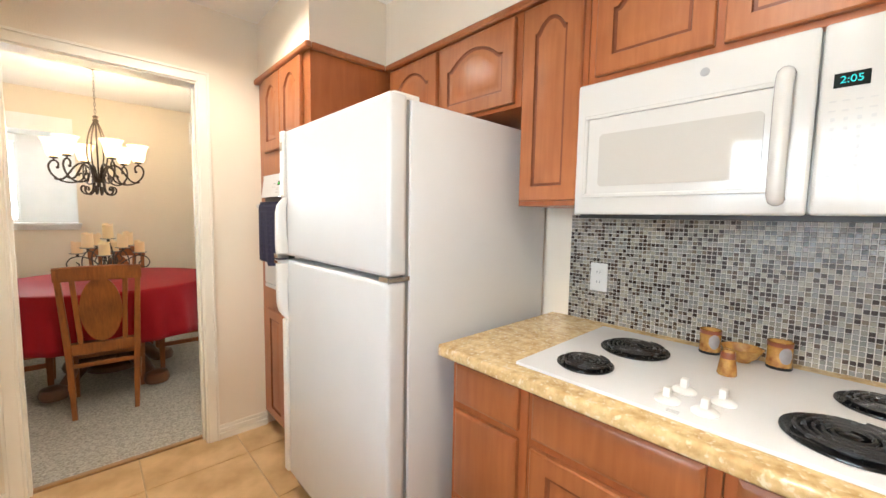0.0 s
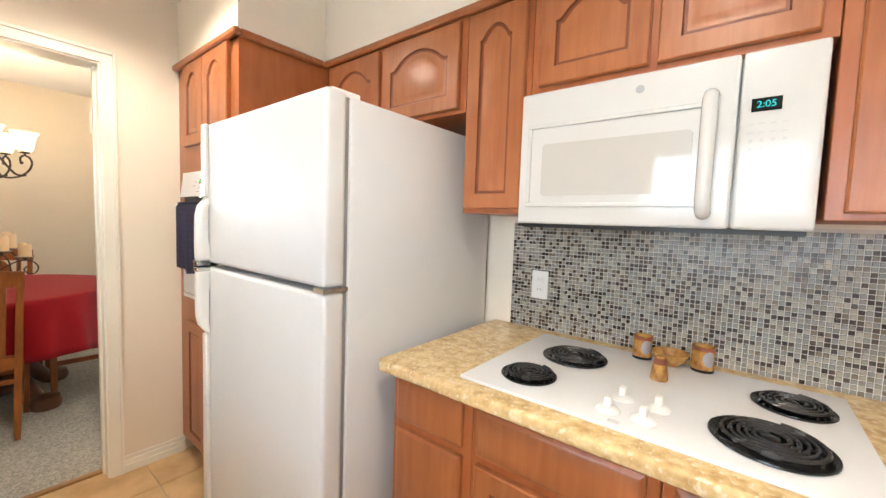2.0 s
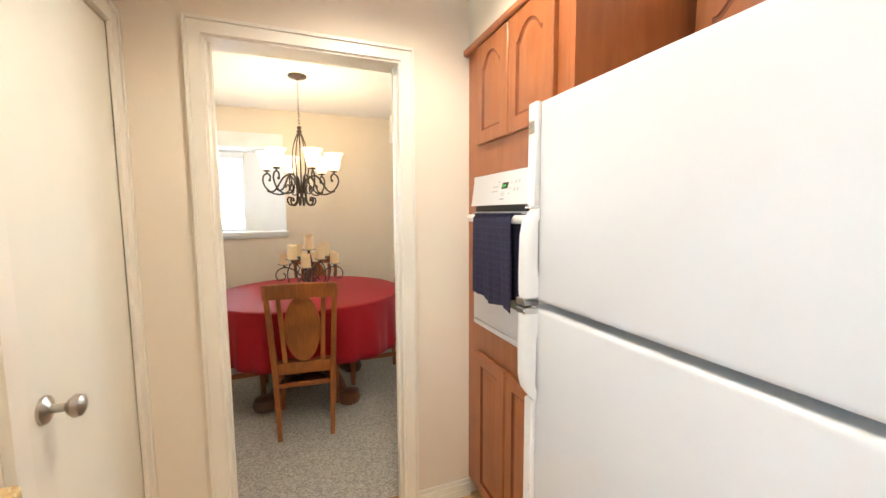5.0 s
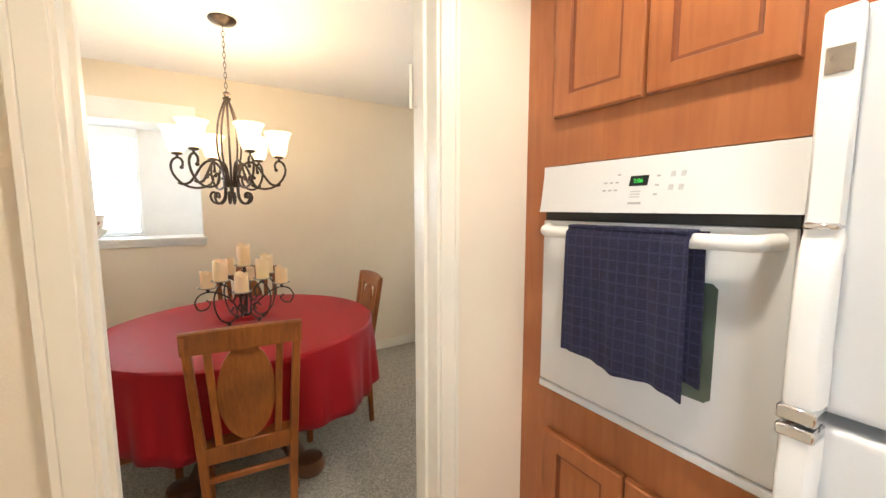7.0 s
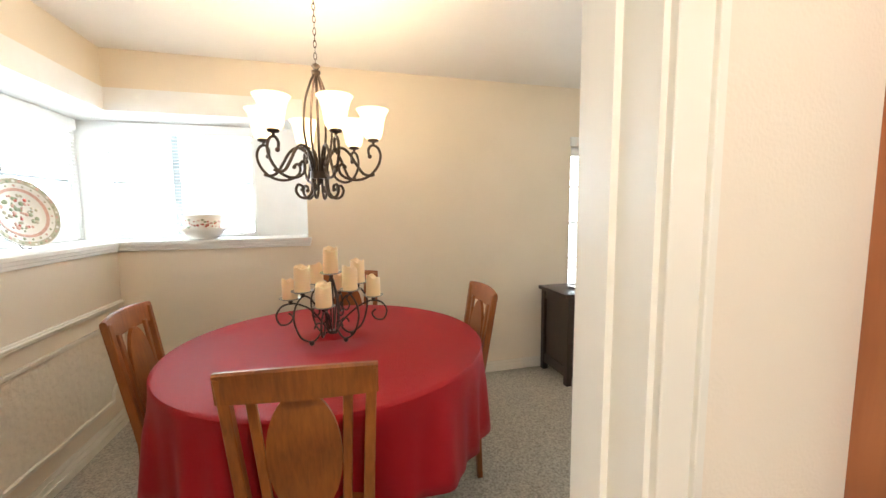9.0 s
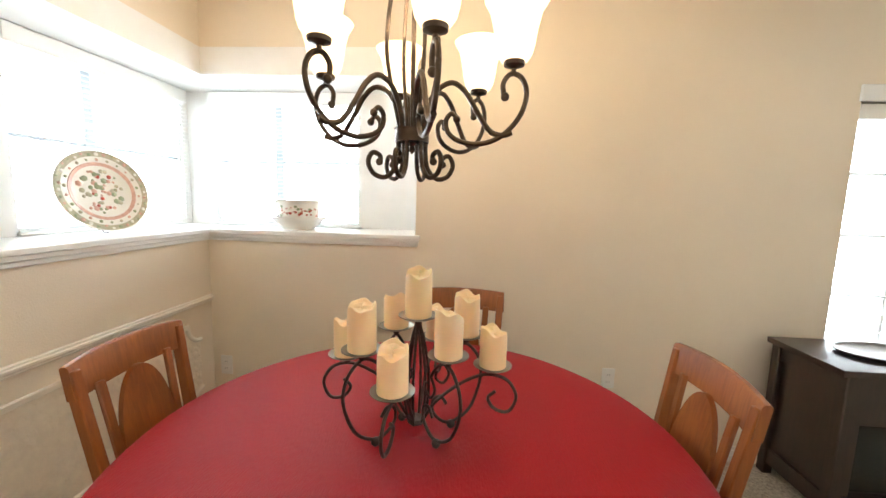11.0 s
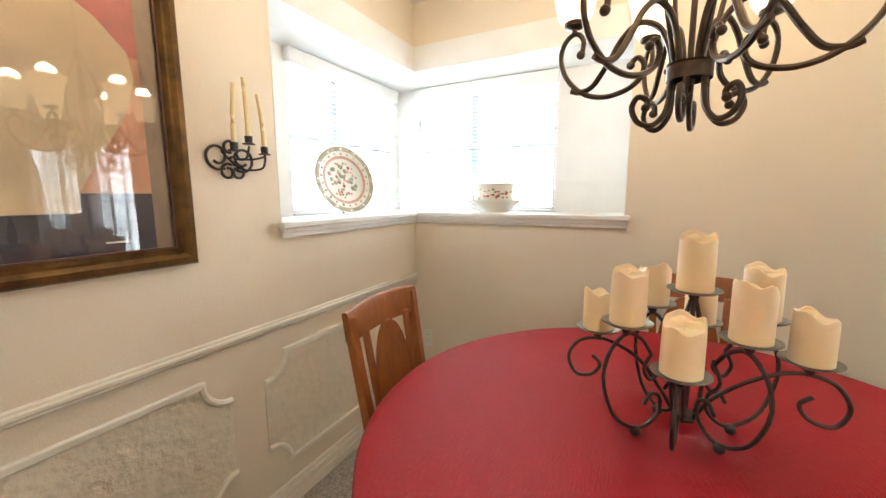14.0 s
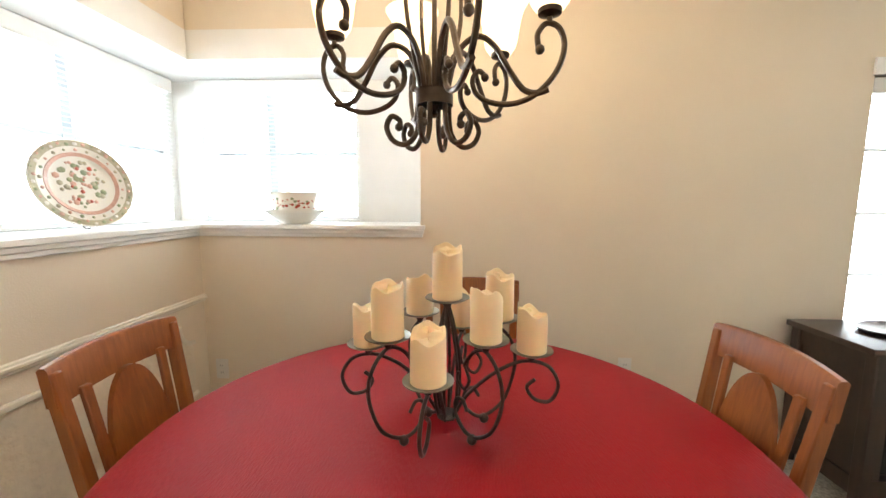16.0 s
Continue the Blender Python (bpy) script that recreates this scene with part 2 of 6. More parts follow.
def granite():
    m = material("gold_granite", (0.72, 0.54, 0.28), 0.12, second=(0.50, 0.32, 0.13), scale=38, vary=0.25, coat=0.3)
    n, l = m.node_tree.nodes, m.node_tree.links
    b = n["Principled BSDF"]
    prev = b.inputs["Base Color"].links[0].from_socket
    co, v, r, mix = n.new("ShaderNodeTexCoord"), n.new("ShaderNodeTexNoise"), n.new("ShaderNodeValToRGB"), n.new("ShaderNodeMixRGB")
    v.inputs["Scale"].default_value, v.inputs["Detail"].default_value = 75, 4
    l.new(co.outputs["Object"], v.inputs[0])
    r.color_ramp.elements[0].position, r.color_ramp.elements[1].position = 0.55, 0.68
    l.new(v.outputs[0], r.inputs[0])
    l.new(r.outputs[0], mix.inputs[0])
    l.new(prev, mix.inputs[1])
    mix.inputs[2].default_value = (0.80, 0.68, 0.45, 1)
    l.new(mix.outputs[0], b.inputs["Base Color"])
    return m


def pane():
    m = bpy.data.materials.new("window_glass")
    m.use_nodes = True
    b = m.node_tree.nodes["Principled BSDF"]
    b.inputs["Roughness"].default_value, b.inputs["Transmission Weight"].default_value, b.inputs["IOR"].default_value = 0.0, 1.0, 1.45
    b.inputs["Base Color"].default_value = (0.97, 0.99, 0.98, 1)
    return m


M_GRAN, M_PANE = granite(), pane()

# ---- mesh helpers ----


def box(bm, x0, x1, y0, y1, z0, z1, bevel=0.0, seg=1):
    x0, x1, y0, y1, z0, z1 = min(x0, x1), max(x0, x1), min(y0, y1), max(y0, y1), min(z0, z1), max(z0, z1)
    vs = [bm.verts.new((x, y, z)) for z in (z0, z1) for x, y in ((x0, y0), (x1, y0), (x1, y1), (x0, y1))]
    fs = [bm.faces.new([vs[i] for i in q]) for q in ((3, 2, 1, 0), (4, 5, 6, 7), (0, 1, 5, 4), (1, 2, 6, 5), (2, 3, 7, 6), (3, 0, 4, 7))]
    if bevel:
        es = list({e for f in fs for e in f.edges})
        bmesh.ops.bevel(bm, geom=es, offset=bevel, segments=seg, profile=0.6, affect="EDGES")
    return bm


def boxes(*rows, bevel=0.0, seg=1):
    bm = bmesh.new()
    for r in rows:
        box(bm, *r, bevel=bevel, seg=seg)
    return bm


def lathe(bm, profile, n=24, cx=0.0, cy=0.0, cz=0.0, wobble=0.0, tilt=None, cap=True):
    """Turns (radius, height) pairs about the upright axis."""
    rings = []
    for r, z in profile:
        ring = []
        for i in range(n):
            a = 2 * math.pi * i / n
            rr = r * (1 + wobble * math.sin(3 * a + z * 40))
            p = Vector((rr * math.cos(a), rr * math.sin(a), z))
            if tilt:
                p = tilt @ p
            ring.append(bm.verts.new((cx + p.x, cy + p.y, cz + p.z)))
        rings.append(ring)
    for a, b in zip(rings, rings[1:]):
        for i in range(n):
            bm.faces.new((a[i], a[(i + 1) % n], b[(i + 1) % n], b[i]))
    if cap and profile[0][0] > 1e-5:
        bm.faces.new(rings[0][::-1])
    if cap and profile[-1][0] > 1e-5:
        bm.faces.new(rings[-1])
    return bm


def smooth_line(pts, step=6):
    pts = [Vector(p) for p in pts]
    out = []
    for i in range(len(pts) - 1):
        p0, p1, p2, p3 = pts[max(i - 1, 0)], pts[i], pts[i + 1], pts[min(i + 2, len(pts) - 1)]
        for k in range(step):
            t = k / step
            out.append(0.5 * (2 * p1 + (p2 - p0) * t + (2 * p0 - 5 * p1 + 4 * p2 - p3) * t * t + (3 * p1 - p0 - 3 * p2 + p3) * t ** 3))
    return out + [pts[-1]]


def tube(bm, pts, r, n=7, step=6, flat=1.0, taper=1.0):
    line = smooth_line(pts, step) if step > 1 else [Vector(p) for p in pts]
    rings, up = [], Vector((0, 0, 1))
    for i, p in enumerate(line):
        d = (line[min(i + 1, len(line) - 1)] - line[max(i - 1, 0)]).normalized()
        side = d.cross(up)
        side = side.normalized() if side.length > 0.05 else d.cross(Vector((1, 0, 0))).normalized()
        if rings and side.dot(last) < 0:
            side = -side
        last = side
        other = d.cross(side).normalized()
        rr = r * (1 + (taper - 1) * i / (len(line) - 1))
        rings.append([bm.verts.new(p + rr * (math.cos(a) * side * flat + math.sin(a) * other)) for a in (2 * math.pi * k / n for k in range(n))])
    for a, b in zip(rings, rings[1:]):
        flip = (b[0].co - a[0].co).length > (b[n // 2].co - a[0].co).length
        for i in range(n):
            j = (i + 1) % n
            bm.faces.new((a[i], a[j], b[j], b[i]))
    bm.faces.new(rings[0][::-1])
    bm.faces.new(rings[-1])
    return bm


def ball(bm, p, r, sx=1.0, sz=1.0):
    return lathe(bm, [(0.0001, -r * sz)] + [(r * sx * math.cos(a), r * sz * math.sin(a)) for a in (radians(d) for d in (-60, -30, 0, 30, 60))] + [(0.0001, r * sz)], 10, *p)


def slab(bm, outline, depth, axis="z", base=0.0):
    """A flat outline of (u, v) given thickness. axis z: u, v are x, y; y: x, z; x: y, z."""
    put = {"z": lambda u, v, w: (u, v, w), "y": lambda u, v, w: (u, w, v), "x": lambda u, v, w: (w, u, v)}[axis]
    a = [bm.verts.new(put(u, v, base)) for u, v in outline]
    b = [bm.verts.new(put(u, v, base + depth)) for u, v in outline]
    bm.faces.new(a[::-1])
    bm.faces.new(b)
    for i in range(len(a)):
        j = (i + 1) % len(a)
        bm.faces.new((a[i], a[j], b[j], b[i]))
    return bm


def finish(name, bm, mats, smooth):
    bmesh.ops.recalc_face_normals(bm, faces=bm.faces)
    me = bpy.data.meshes.new(name)
    bm.to_mesh(me)
    bm.free()
    for m in mats if isinstance(mats, (list, tuple)) else [mats]:
        me.materials.append(m)
    if smooth and len(me.polygons):
        me.polygons.foreach_set("use_smooth", [True] * len(me.polygons))
        me.set_sharp_from_angle(angle=radians(38))
    return me


SHIFT = Vector((0, 0, 0))  # where the run now being built stands against its own numbers


def top(ob):
    while ob.parent:
        ob = ob.parent
    return ob


def thing(name, x, y, z, label, category, group="", rz=0.0):
    ob = new(name)
    ob.empty_display_size = 0.05
    ob.matrix_basis = Matrix.Translation(SHIFT) @ pose(x, y, z, 0, 0, rz)
    return tagged(ob, label, category, group)


def part(name, bm, mat, parent, label="", smooth=True, local=False):
    """One mesh under a thing or a part. The bmesh is in the world's coordinates unless local."""
    if not local:
        bm.transform(top(parent).matrix_basis.inverted() @ Matrix.Translation(SHIFT))
    ob = new(name, finish(name, bm, mat, smooth))
    ob.parent = parent
    return tagged(ob, label)


def structure(name, bm, mat, label, category, smooth=False):
    bm.transform(Matrix.Translation(SHIFT))
    return tagged(new(name, finish(name, bm, mat, smooth)), label, category, kind="structure")


def single(name, bm, mat, label, category, group="", base=None, smooth=True):
    """A thing of one mesh."""
    if base is not None:
        bm.transform(Matrix.Translation(base).inverted())
    ob = new(name, finish(name, bm, mat, smooth))
    if base is not None:
        ob.location = Vector(base) + SHIFT
    return tagged(ob, label, category, group)


def wall_mesh(axis, a0, a1, us, zs, holes):
    """A wall between a0 and a1 on its axis, cut at us along it and zs up it; holes are (u0, u1, z0, z1)."""
    bm = bmesh.new()
    us = sorted(set(us) | {h[0] for h in holes} | {h[1] for h in holes})
    zs = sorted(set(zs) | {h[2] for h in holes} | {h[3] for h in holes})
    solid = {}
    for i in range(len(us) - 1):
        for k in range(len(zs) - 1):
            u, z = (us[i] + us[i + 1]) / 2, (zs[k] + zs[k + 1]) / 2
            solid[i, k] = not any(h[0] < u < h[1] and h[2] < z < h[3] for h in holes)
    cache = {}

    def v(a, u, z):
        key = (a, u, z)
        if key not in cache:
            cache[key] = bm.verts.new((a, u, z) if axis == "x" else (u, a, z))
        return cache[key]

    for (i, k), s in solid.items():
        if not s:
            continue
        u0, u1, z0, z1 = us[i], us[i + 1], zs[k], zs[k + 1]
        for a in (a0, a1):
            bm.faces.new((v(a, u0, z0), v(a, u1, z0), v(a, u1, z1), v(a, u0, z1)))
        for di, dk, p, q in ((-1, 0, (u0, z0), (u0, z1)), (1, 0, (u1, z0), (u1, z1)), (0, -1, (u0, z0), (u1, z0)), (0, 1, (u0, z1), (u1, z1))):
            if not solid.get((i + di, k + dk), False):
                bm.faces.new((v(a0, *p), v(a1, *p), v(a1, *q), v(a0, *q)))
    return bm


# ---- the large structure ----
H, XL, YF, XR, XE, YB = 2.44, 1.58, 8.533, 4.375, 7.8, 1.3
YD0, YD1 = 5.85, 5.97
DOOR_L, DOOR_R, DOOR_H = 2.580, 3.305, 2.034
BW, BN, BS, BE = 1.225, 8.885, 7.50, 2.78  # the corner bay: its outer planes and its two ends
structure("wall_north", wall_mesh("y", YF, YF + 0.12, [XL - 0.12, XE], [0, H], [(XL - 0.12, BE, 1.205, 2.06), (4.98, 5.98, 0.62, 1.95), (6.15, 7.5, 0.62, 1.95)]), M_WALL, "cream painted dining room wall with a corner bay", "wall")
structure("wall_west", wall_mesh("x", XL - 0.12, XL, [YD1, YF], [0, H], [(BS, YF, 1.205, 2.06)]), M_WALL, "cream painted wall with a corner bay and wainscot", "wall")
structure("bay_wall_west", wall_mesh("x", BW - 0.1, BW, [BS - 0.1, BN + 0.1], [1.0, 2.2], [(7.87, 8.83, 1.213, 2.045)]), M_WHITE, "white painted wall of the corner bay", "wall")
structure("bay_wall_north", wall_mesh("y", BN, BN + 0.1, [BW, BE + 0.1], [1.0, 2.2], [(1.40, 2.375, 1.213, 2.045)]), M_WHITE, "white painted wall of the corner bay", "wall")
structure("bay_end_south", boxes((BW, XL - 0.12, BS - 0.1, BS, 1.0, 2.2), (XL - 0.12, XL + 0.001, BS - 0.002, BS + 0.003, 1.213, 2.056)), M_WHITE, "white painted end of the corner bay", "wall")
structure("bay_end_east", boxes((BE, BE + 0.1, YF + 0.12, BN, 1.0, 2.2), (BE - 0.003, BE + 0.002, YF - 0.001, YF + 0.12, 1.213, 2.056)), M_WHITE, "white painted end of the corner bay", "wall")
structure("bay_soffit", boxes((BW, XL + 0.001, BS + 0.003, BN, 2.056, 2.2), (XL + 0.001, BE - 0.003, YF - 0.001, BN, 2.056, 2.2)), M_WHITE, "white painted soffit of the corner bay", "soffit")
structure("wall_doorway", wall_mesh("y", YD0, YD1, [XL - 0.16, XE], [0, H], [(DOOR_L, DOOR_R, -1, DOOR_H)]), M_WALL, "cream painted wall with a cased doorway", "wall")
structure("wall_kitchen_east", wall_mesh("x", XR, XR + 0.12, [YB, YD0], [0, H], []), M_WALL, "cream painted kitchen wall behind the cabinets", "wall")
structure("wall_kitchen_west", wall_mesh("x", 1.50, 1.62, [YB, YD0], [0, H], [(2.75, 4.1, 1.08, 2.02)]), M_WALL, "cream painted kitchen wall with a window", "wall")
structure("wall_kitchen_south", wall_mesh("y", YB - 0.12, YB, [1.50, XR + 0.12], [0, H], []), M_WALL, "plain cream painted kitchen wall", "wall")
structure("wall_living_east", wall_mesh("x", XE, XE + 0.12, [YD0, YF + 0.16], [0, H], []), M_WALL, "plain cream painted living room wall", "wall")
PX, PY = 2.33, 5.10
structure("wall_pantry_side", wall_mesh("y", PY, PY + 0.1, [1.62, PX], [0, H], []), M_WALL, "cream painted side of the pantry closet", "wall")
structure("wall_pantry_front", wall_mesh("x", PX - 0.1, PX, [PY + 0.1, YD0], [0, H], [(5.215, 5.80, -1, 2.012)]), M_WALL, "cream painted pantry front with a door", "wall")
structure("ceiling", boxes((1.3, 8.0, 1.1, 8.70, H, H + 0.12)), M_CEIL, "white textured ceiling", "ceiling")
floor_k = structure("floor_kitchen", boxes((1.5, XR + 0.12, YB - 0.12, 5.93, -0.12, -0.004)), M_GROUT, "beige stone tile kitchen floor", "floor")
structure("floor_dining", boxes((1.3, XE + 0.12, 5.945, YF + 0.16, -0.12, 0.006)), M_CARPET, "grey beige cut pile carpet", "carpet")
single("threshold_strip", boxes((DOOR_L, DOOR_R, 5.922, 5.952, -0.004, 0.012), bevel=0.004), M_STRIP, "narrow wooden threshold strip between tile and carpet", "threshold")
structure("ground", boxes((-60, 70, -60, 80, -0.4, -0.3)), material("lawn", (0.07, 0.10, 0.04), 0.95, vary=0.4, scale=3), "lawn outside the house", "ground")
# soffit over the cabinets
ZC = 2.103
structure("soffit_oven", boxes((3.622, XR, 5.142, YD0, ZC + 0.012, H)), M_WALL, "cream painted soffit over the oven cabinet", "soffit")
structure("soffit_cabinets", boxes((4.045, XR, YB, 5.142, ZC + 0.012, H)), M_WALL, "cream painted soffit over the wall cabinets", "soffit")


def moulded_casing(name, axis, face, out, l, r, h, label, w=0.055):
    """Stepped casing round a doorway on the wall face; out is the way it stands proud."""
    bm = bmesh.new()

    def b(u0, u1, d, z0, z1):
        a0, a1 = face, face + out * d
        if axis == "y":
            box(bm, u0, u1, a0, a1, z0, z1, 0.0012)
        else:
            box(bm, a0, a1, u0, u1, z0, z1, 0.0012)

    bands = ((0.0, 0.78 * w, 0.014), (0.78 * w, w, 0.02))
    for s0, s1, d in bands:
        b(l - s1, l - s0, d, 0, h + s1)
        b(r + s0, r + s1, d, 0, h + s1)
        b(l - s0, r + s0, d, h + s0, h + s1)
    return structure(name, bm, M_TRIM, label, "door casing")


moulded_casing("door_casing_1", "y", YD0, -1, DOOR_L, DOOR_R, DOOR_H, "cream painted moulded casing round the doorway")
moulded_casing("door_casing_2", "y", YD1, 1, DOOR_L, DOOR_R, DOOR_H, "cream painted moulded casing on the dining side")
structure("door_jamb", boxes((DOOR_L - 0.001, DOOR_L + 0.008, YD0 - 0.004, YD1 + 0.004, 0, DOOR_H), (DOOR_R - 0.008, DOOR_R + 0.001, YD0 - 0.004, YD1 + 0.004, 0, DOOR_H),
                               (DOOR_L + 0.008, DOOR_R - 0.008, YD0 - 0.004, YD1 + 0.004, DOOR_H - 0.008, DOOR_H + 0.001),
                               (DOOR_L + 0.008, DOOR_L + 0.018, 5.90, 5.935, 0, DOOR_H - 0.008), (DOOR_R - 0.018, DOOR_R - 0.008, 5.90, 5.935, 0, DOOR_H - 0.008)), M_TRIM, "cream painted door jamb with stops", "door jamb")
hinge_t = thing("hinge", DOOR_R - 0.02, 5.95, 1.78, "painted butt hinge leaf on the door jamb", "hinge")
part("leaf", boxes((DOOR_R - 0.012, DOOR_R - 0.007, 5.94, 5.968, 1.72, 1.84)), M_TRIM, hinge_t)
part("barrel", lathe(bmesh.new(), [(0.006, -0.06), (0.006, 0.06)], 8, DOOR_R - 0.014, 5.978, 1.78), M_TRIM, hinge_t)


def baseboard(name, axis, face, out, u0, u1, z=0.085, lift=0.0):
    bm = bmesh.new()
    for z0, z1, d in ((0, 0.45 * z, 0.016), (0.45 * z, 0.75 * z, 0.012), (0.75 * z, z, 0.007)):
        if axis == "y":
            box(bm, u0, u1, face, face + out * d, lift + z0, lift + z1, 0.0015)
        else:
            box(bm, face, face + out * d, u0, u1, lift + z0, lift + z1, 0.0015)
    return structure(name, bm, M_TRIM, "white painted stepped baseboard", "baseboard")


baseboard("baseboard_1", "y", YD0, -1, PX + 0.002, DOOR_L - 0.056)
baseboard("baseboard_2", "y", YD0, -1, DOOR_R + 0.056, 3.63)
baseboard("baseboard_3", "x", XL, 1, YD1 + 0.02, YF - 0.017, 0.11, 0.004)
baseboard("baseboard_4", "y", YF, -1, XL + 0.001, XE, 0.09, 0.004)
baseboard("baseboard_5", "y", YD1, 1, XL + 0.02, DOOR_L - 0.056, 0.09, 0.004)
baseboard("baseboard_6", "y", YD1, 1, DOOR_R + 0.056, XE, 0.09, 0.004)
structure("chair_rail", boxes((XL, XL + 0.014, YD1, YF - 0.001, 0.792, 0.832), (XL, XL + 0.022, YD1, YF - 0.001, 0.805, 0.822), bevel=0.004), M_TRIM, "cream painted chair rail moulding", "chair rail")


def panel_outline(y0, y1, z0, z1, r, inset=0.0):
    """Rectangle whose corners are scooped inwards."""
    y0, y1, z0, z1 = y0 + inset, y1 - inset, z0 + inset, z1 - inset
    pts = []
    for cy, cz, a0 in ((y0, z0, 90), (y1, z0, 180), (y1, z1, 270), (y0, z1, 0)):
        for k in range(9):
            a = radians(a0 - 90 * k / 8)
            pts.append((cy + (r) * math.cos(a), cz + (r) * math.sin(a)))
    return pts


def wainscot_panel(name, y0, y1, z0, z1):
    t = thing(name, XL, (y0 + y1) / 2, z0, "cream moulded wall panel with scooped corners and embossed field", "wall panel", "wainscot panels")
    t["kind"] = "structure"
    fb = bmesh.new()
    slab(fb, panel_outline(y0, y1, z0, z1, 0.10), 0.004, "x", XL)
    part("embossed_field", fb, M_EMBOSS, t, "embossed wallpaper field", smooth=False)
    bm = bmesh.new()
    # a run along the top and the bottom, and a scoop at each corner
    r, w, d = 0.10, 0.026, 0.017
    for a0, a1 in ((y0 + r - 0.012, y1 - r + 0.012),):
        box(bm, XL, XL + d, a0, a1, z0 - w / 2, z0 + w / 2, 0.005)
        box(bm, XL, XL + d, a0, a1, z1 - w / 2, z1 + w / 2, 0.005)
    for cy, cz, a0 in ((y0, z0, 0), (y1, z0, 90), (y1, z1, 180), (y0, z1, 270)):
        arc = [(XL + 0.007, cy + r * math.cos(radians(a0 + 90 * k / 8)), cz + r * math.sin(radians(a0 + 90 * k / 8))) for k in range(9)]
        tube(bm, arc, 0.0125, 8, 2)
    part("moulding", bm, M_TRIM, t)
    return t


wainscot_panel("wall_panel", 6.12, 7.235, 0.215, 0.695)
wainscot_panel("wall_panel", 7.372, 8.42, 0.215, 0.695)

# window stool: a deep L-shaped shelf with a stepped nosing
structure("window_stool", boxes((BW, XL + 0.004, BS - 0.012, BN, 1.195, 1.213), (XL + 0.004, BE + 0.02, YF - 0.004, BN, 1.195, 1.213)), M_WHITE, "deep white painted window shelf", "window sill")
structure("stool_nosing_west", boxes((XL, XL + 0.036, BS - 0.018, YF - 0.036, 1.190, 1.214), (XL, XL + 0.026, BS - 0.012, YF - 0.026, 1.170, 1.190), (XL, XL + 0.016, BS - 0.008, YF - 0.016, 1.150, 1.170), bevel=0.003), M_WHITE, "white stepped nosing under the window shelf", "window sill")
structure("stool_nosing_north", boxes((XL, BE + 0.026, YF - 0.036, YF, 1.190, 1.2145), (XL, BE + 0.02, YF - 0.026, YF, 1.170, 1.190), (XL, BE + 0.014, YF - 0.016, YF, 1.150, 1.170), bevel=0.003), M_WHITE, "white stepped nosing under the window shelf", "window sill")


def window(name, axis, at, u0, u1, z0, z1, mullion, label, muntins=0):
    """A window unit in the plane at: frame, sashes, panes."""
    ctr = (at, (u0 + u1) / 2, z0) if axis == "x" else ((u0 + u1) / 2, at, z0)
    t = thing(name, *ctr, label, "window")
    t["kind"] = "structure"

    def b(bm, a0, a1, p0, p1, q0, q1, bev=0.0):
        if axis == "x":
            box(bm, at + a0, at + a1, p0, p1, q0, q1, bev)
        else:
            box(bm, p0, p1, at + a0, at + a1, q0, q1, bev)
        return bm

    f = bmesh.new()
    for p in ((u0, u0 + 0.025, z0, z1), (u1 - 0.025, u1, z0, z1), (u0 + 0.025, u1 - 0.025, z0, z0 + 0.03), (u0 + 0.025, u1 - 0.025, z1 - 0.03, z1)):
        b(f, -0.02, 0.02, *p, 0.003)
    part("window_frame", f, M_WHITE, t)
    zm = (z0 + z1) / 2 - 0.01
    cols = [u0 + 0.025] + ([mullion] if mullion else []) + [u1 - 0.025]
    for c0, c1 in zip(cols, cols[1:]):
        c0 += 0.025 if c0 == mullion else 0
        c1 -= 0.025 if c1 == mullion else 0
        part("meeting_rail", b(bmesh.new(), -0.012, 0.014, c0, c1, zm, zm + 0.018, 0.002), M_WHITE if muntins else M_MULL, t, "meeting rail")
        for q0, q1 in ((z0 + 0.03, zm), (zm + 0.018, z1 - 0.03)):
            g = part("pane", b(bmesh.new(), -0.002, 0.002, c0, c1, q0, q1), M_PANE, t, "clear glass pane", smooth=False)
            g.visible_shadow = False
            for k in range(muntins):
                c = c0 + (c1 - c0) * (k + 1) / (muntins + 1)
                part("muntin", b(bmesh.new(), -0.008, 0.008, c - 0.009, c + 0.009, q0, q1), M_WHITE, t)
            if muntins:
                part("muntin", b(bmesh.new(), -0.007, 0.007, c0, c1, (q0 + q1) / 2 - 0.009, (q0 + q1) / 2 + 0.009), M_WHITE, t)
    if mullion:
        part("mullion", b(bmesh.new(), -0.018, 0.018, mullion - 0.025, mullion + 0.025, z0 + 0.03, z1 - 0.03, 0.002), M_WHITE if muntins else M_MULL, t, "mullion")
    return t


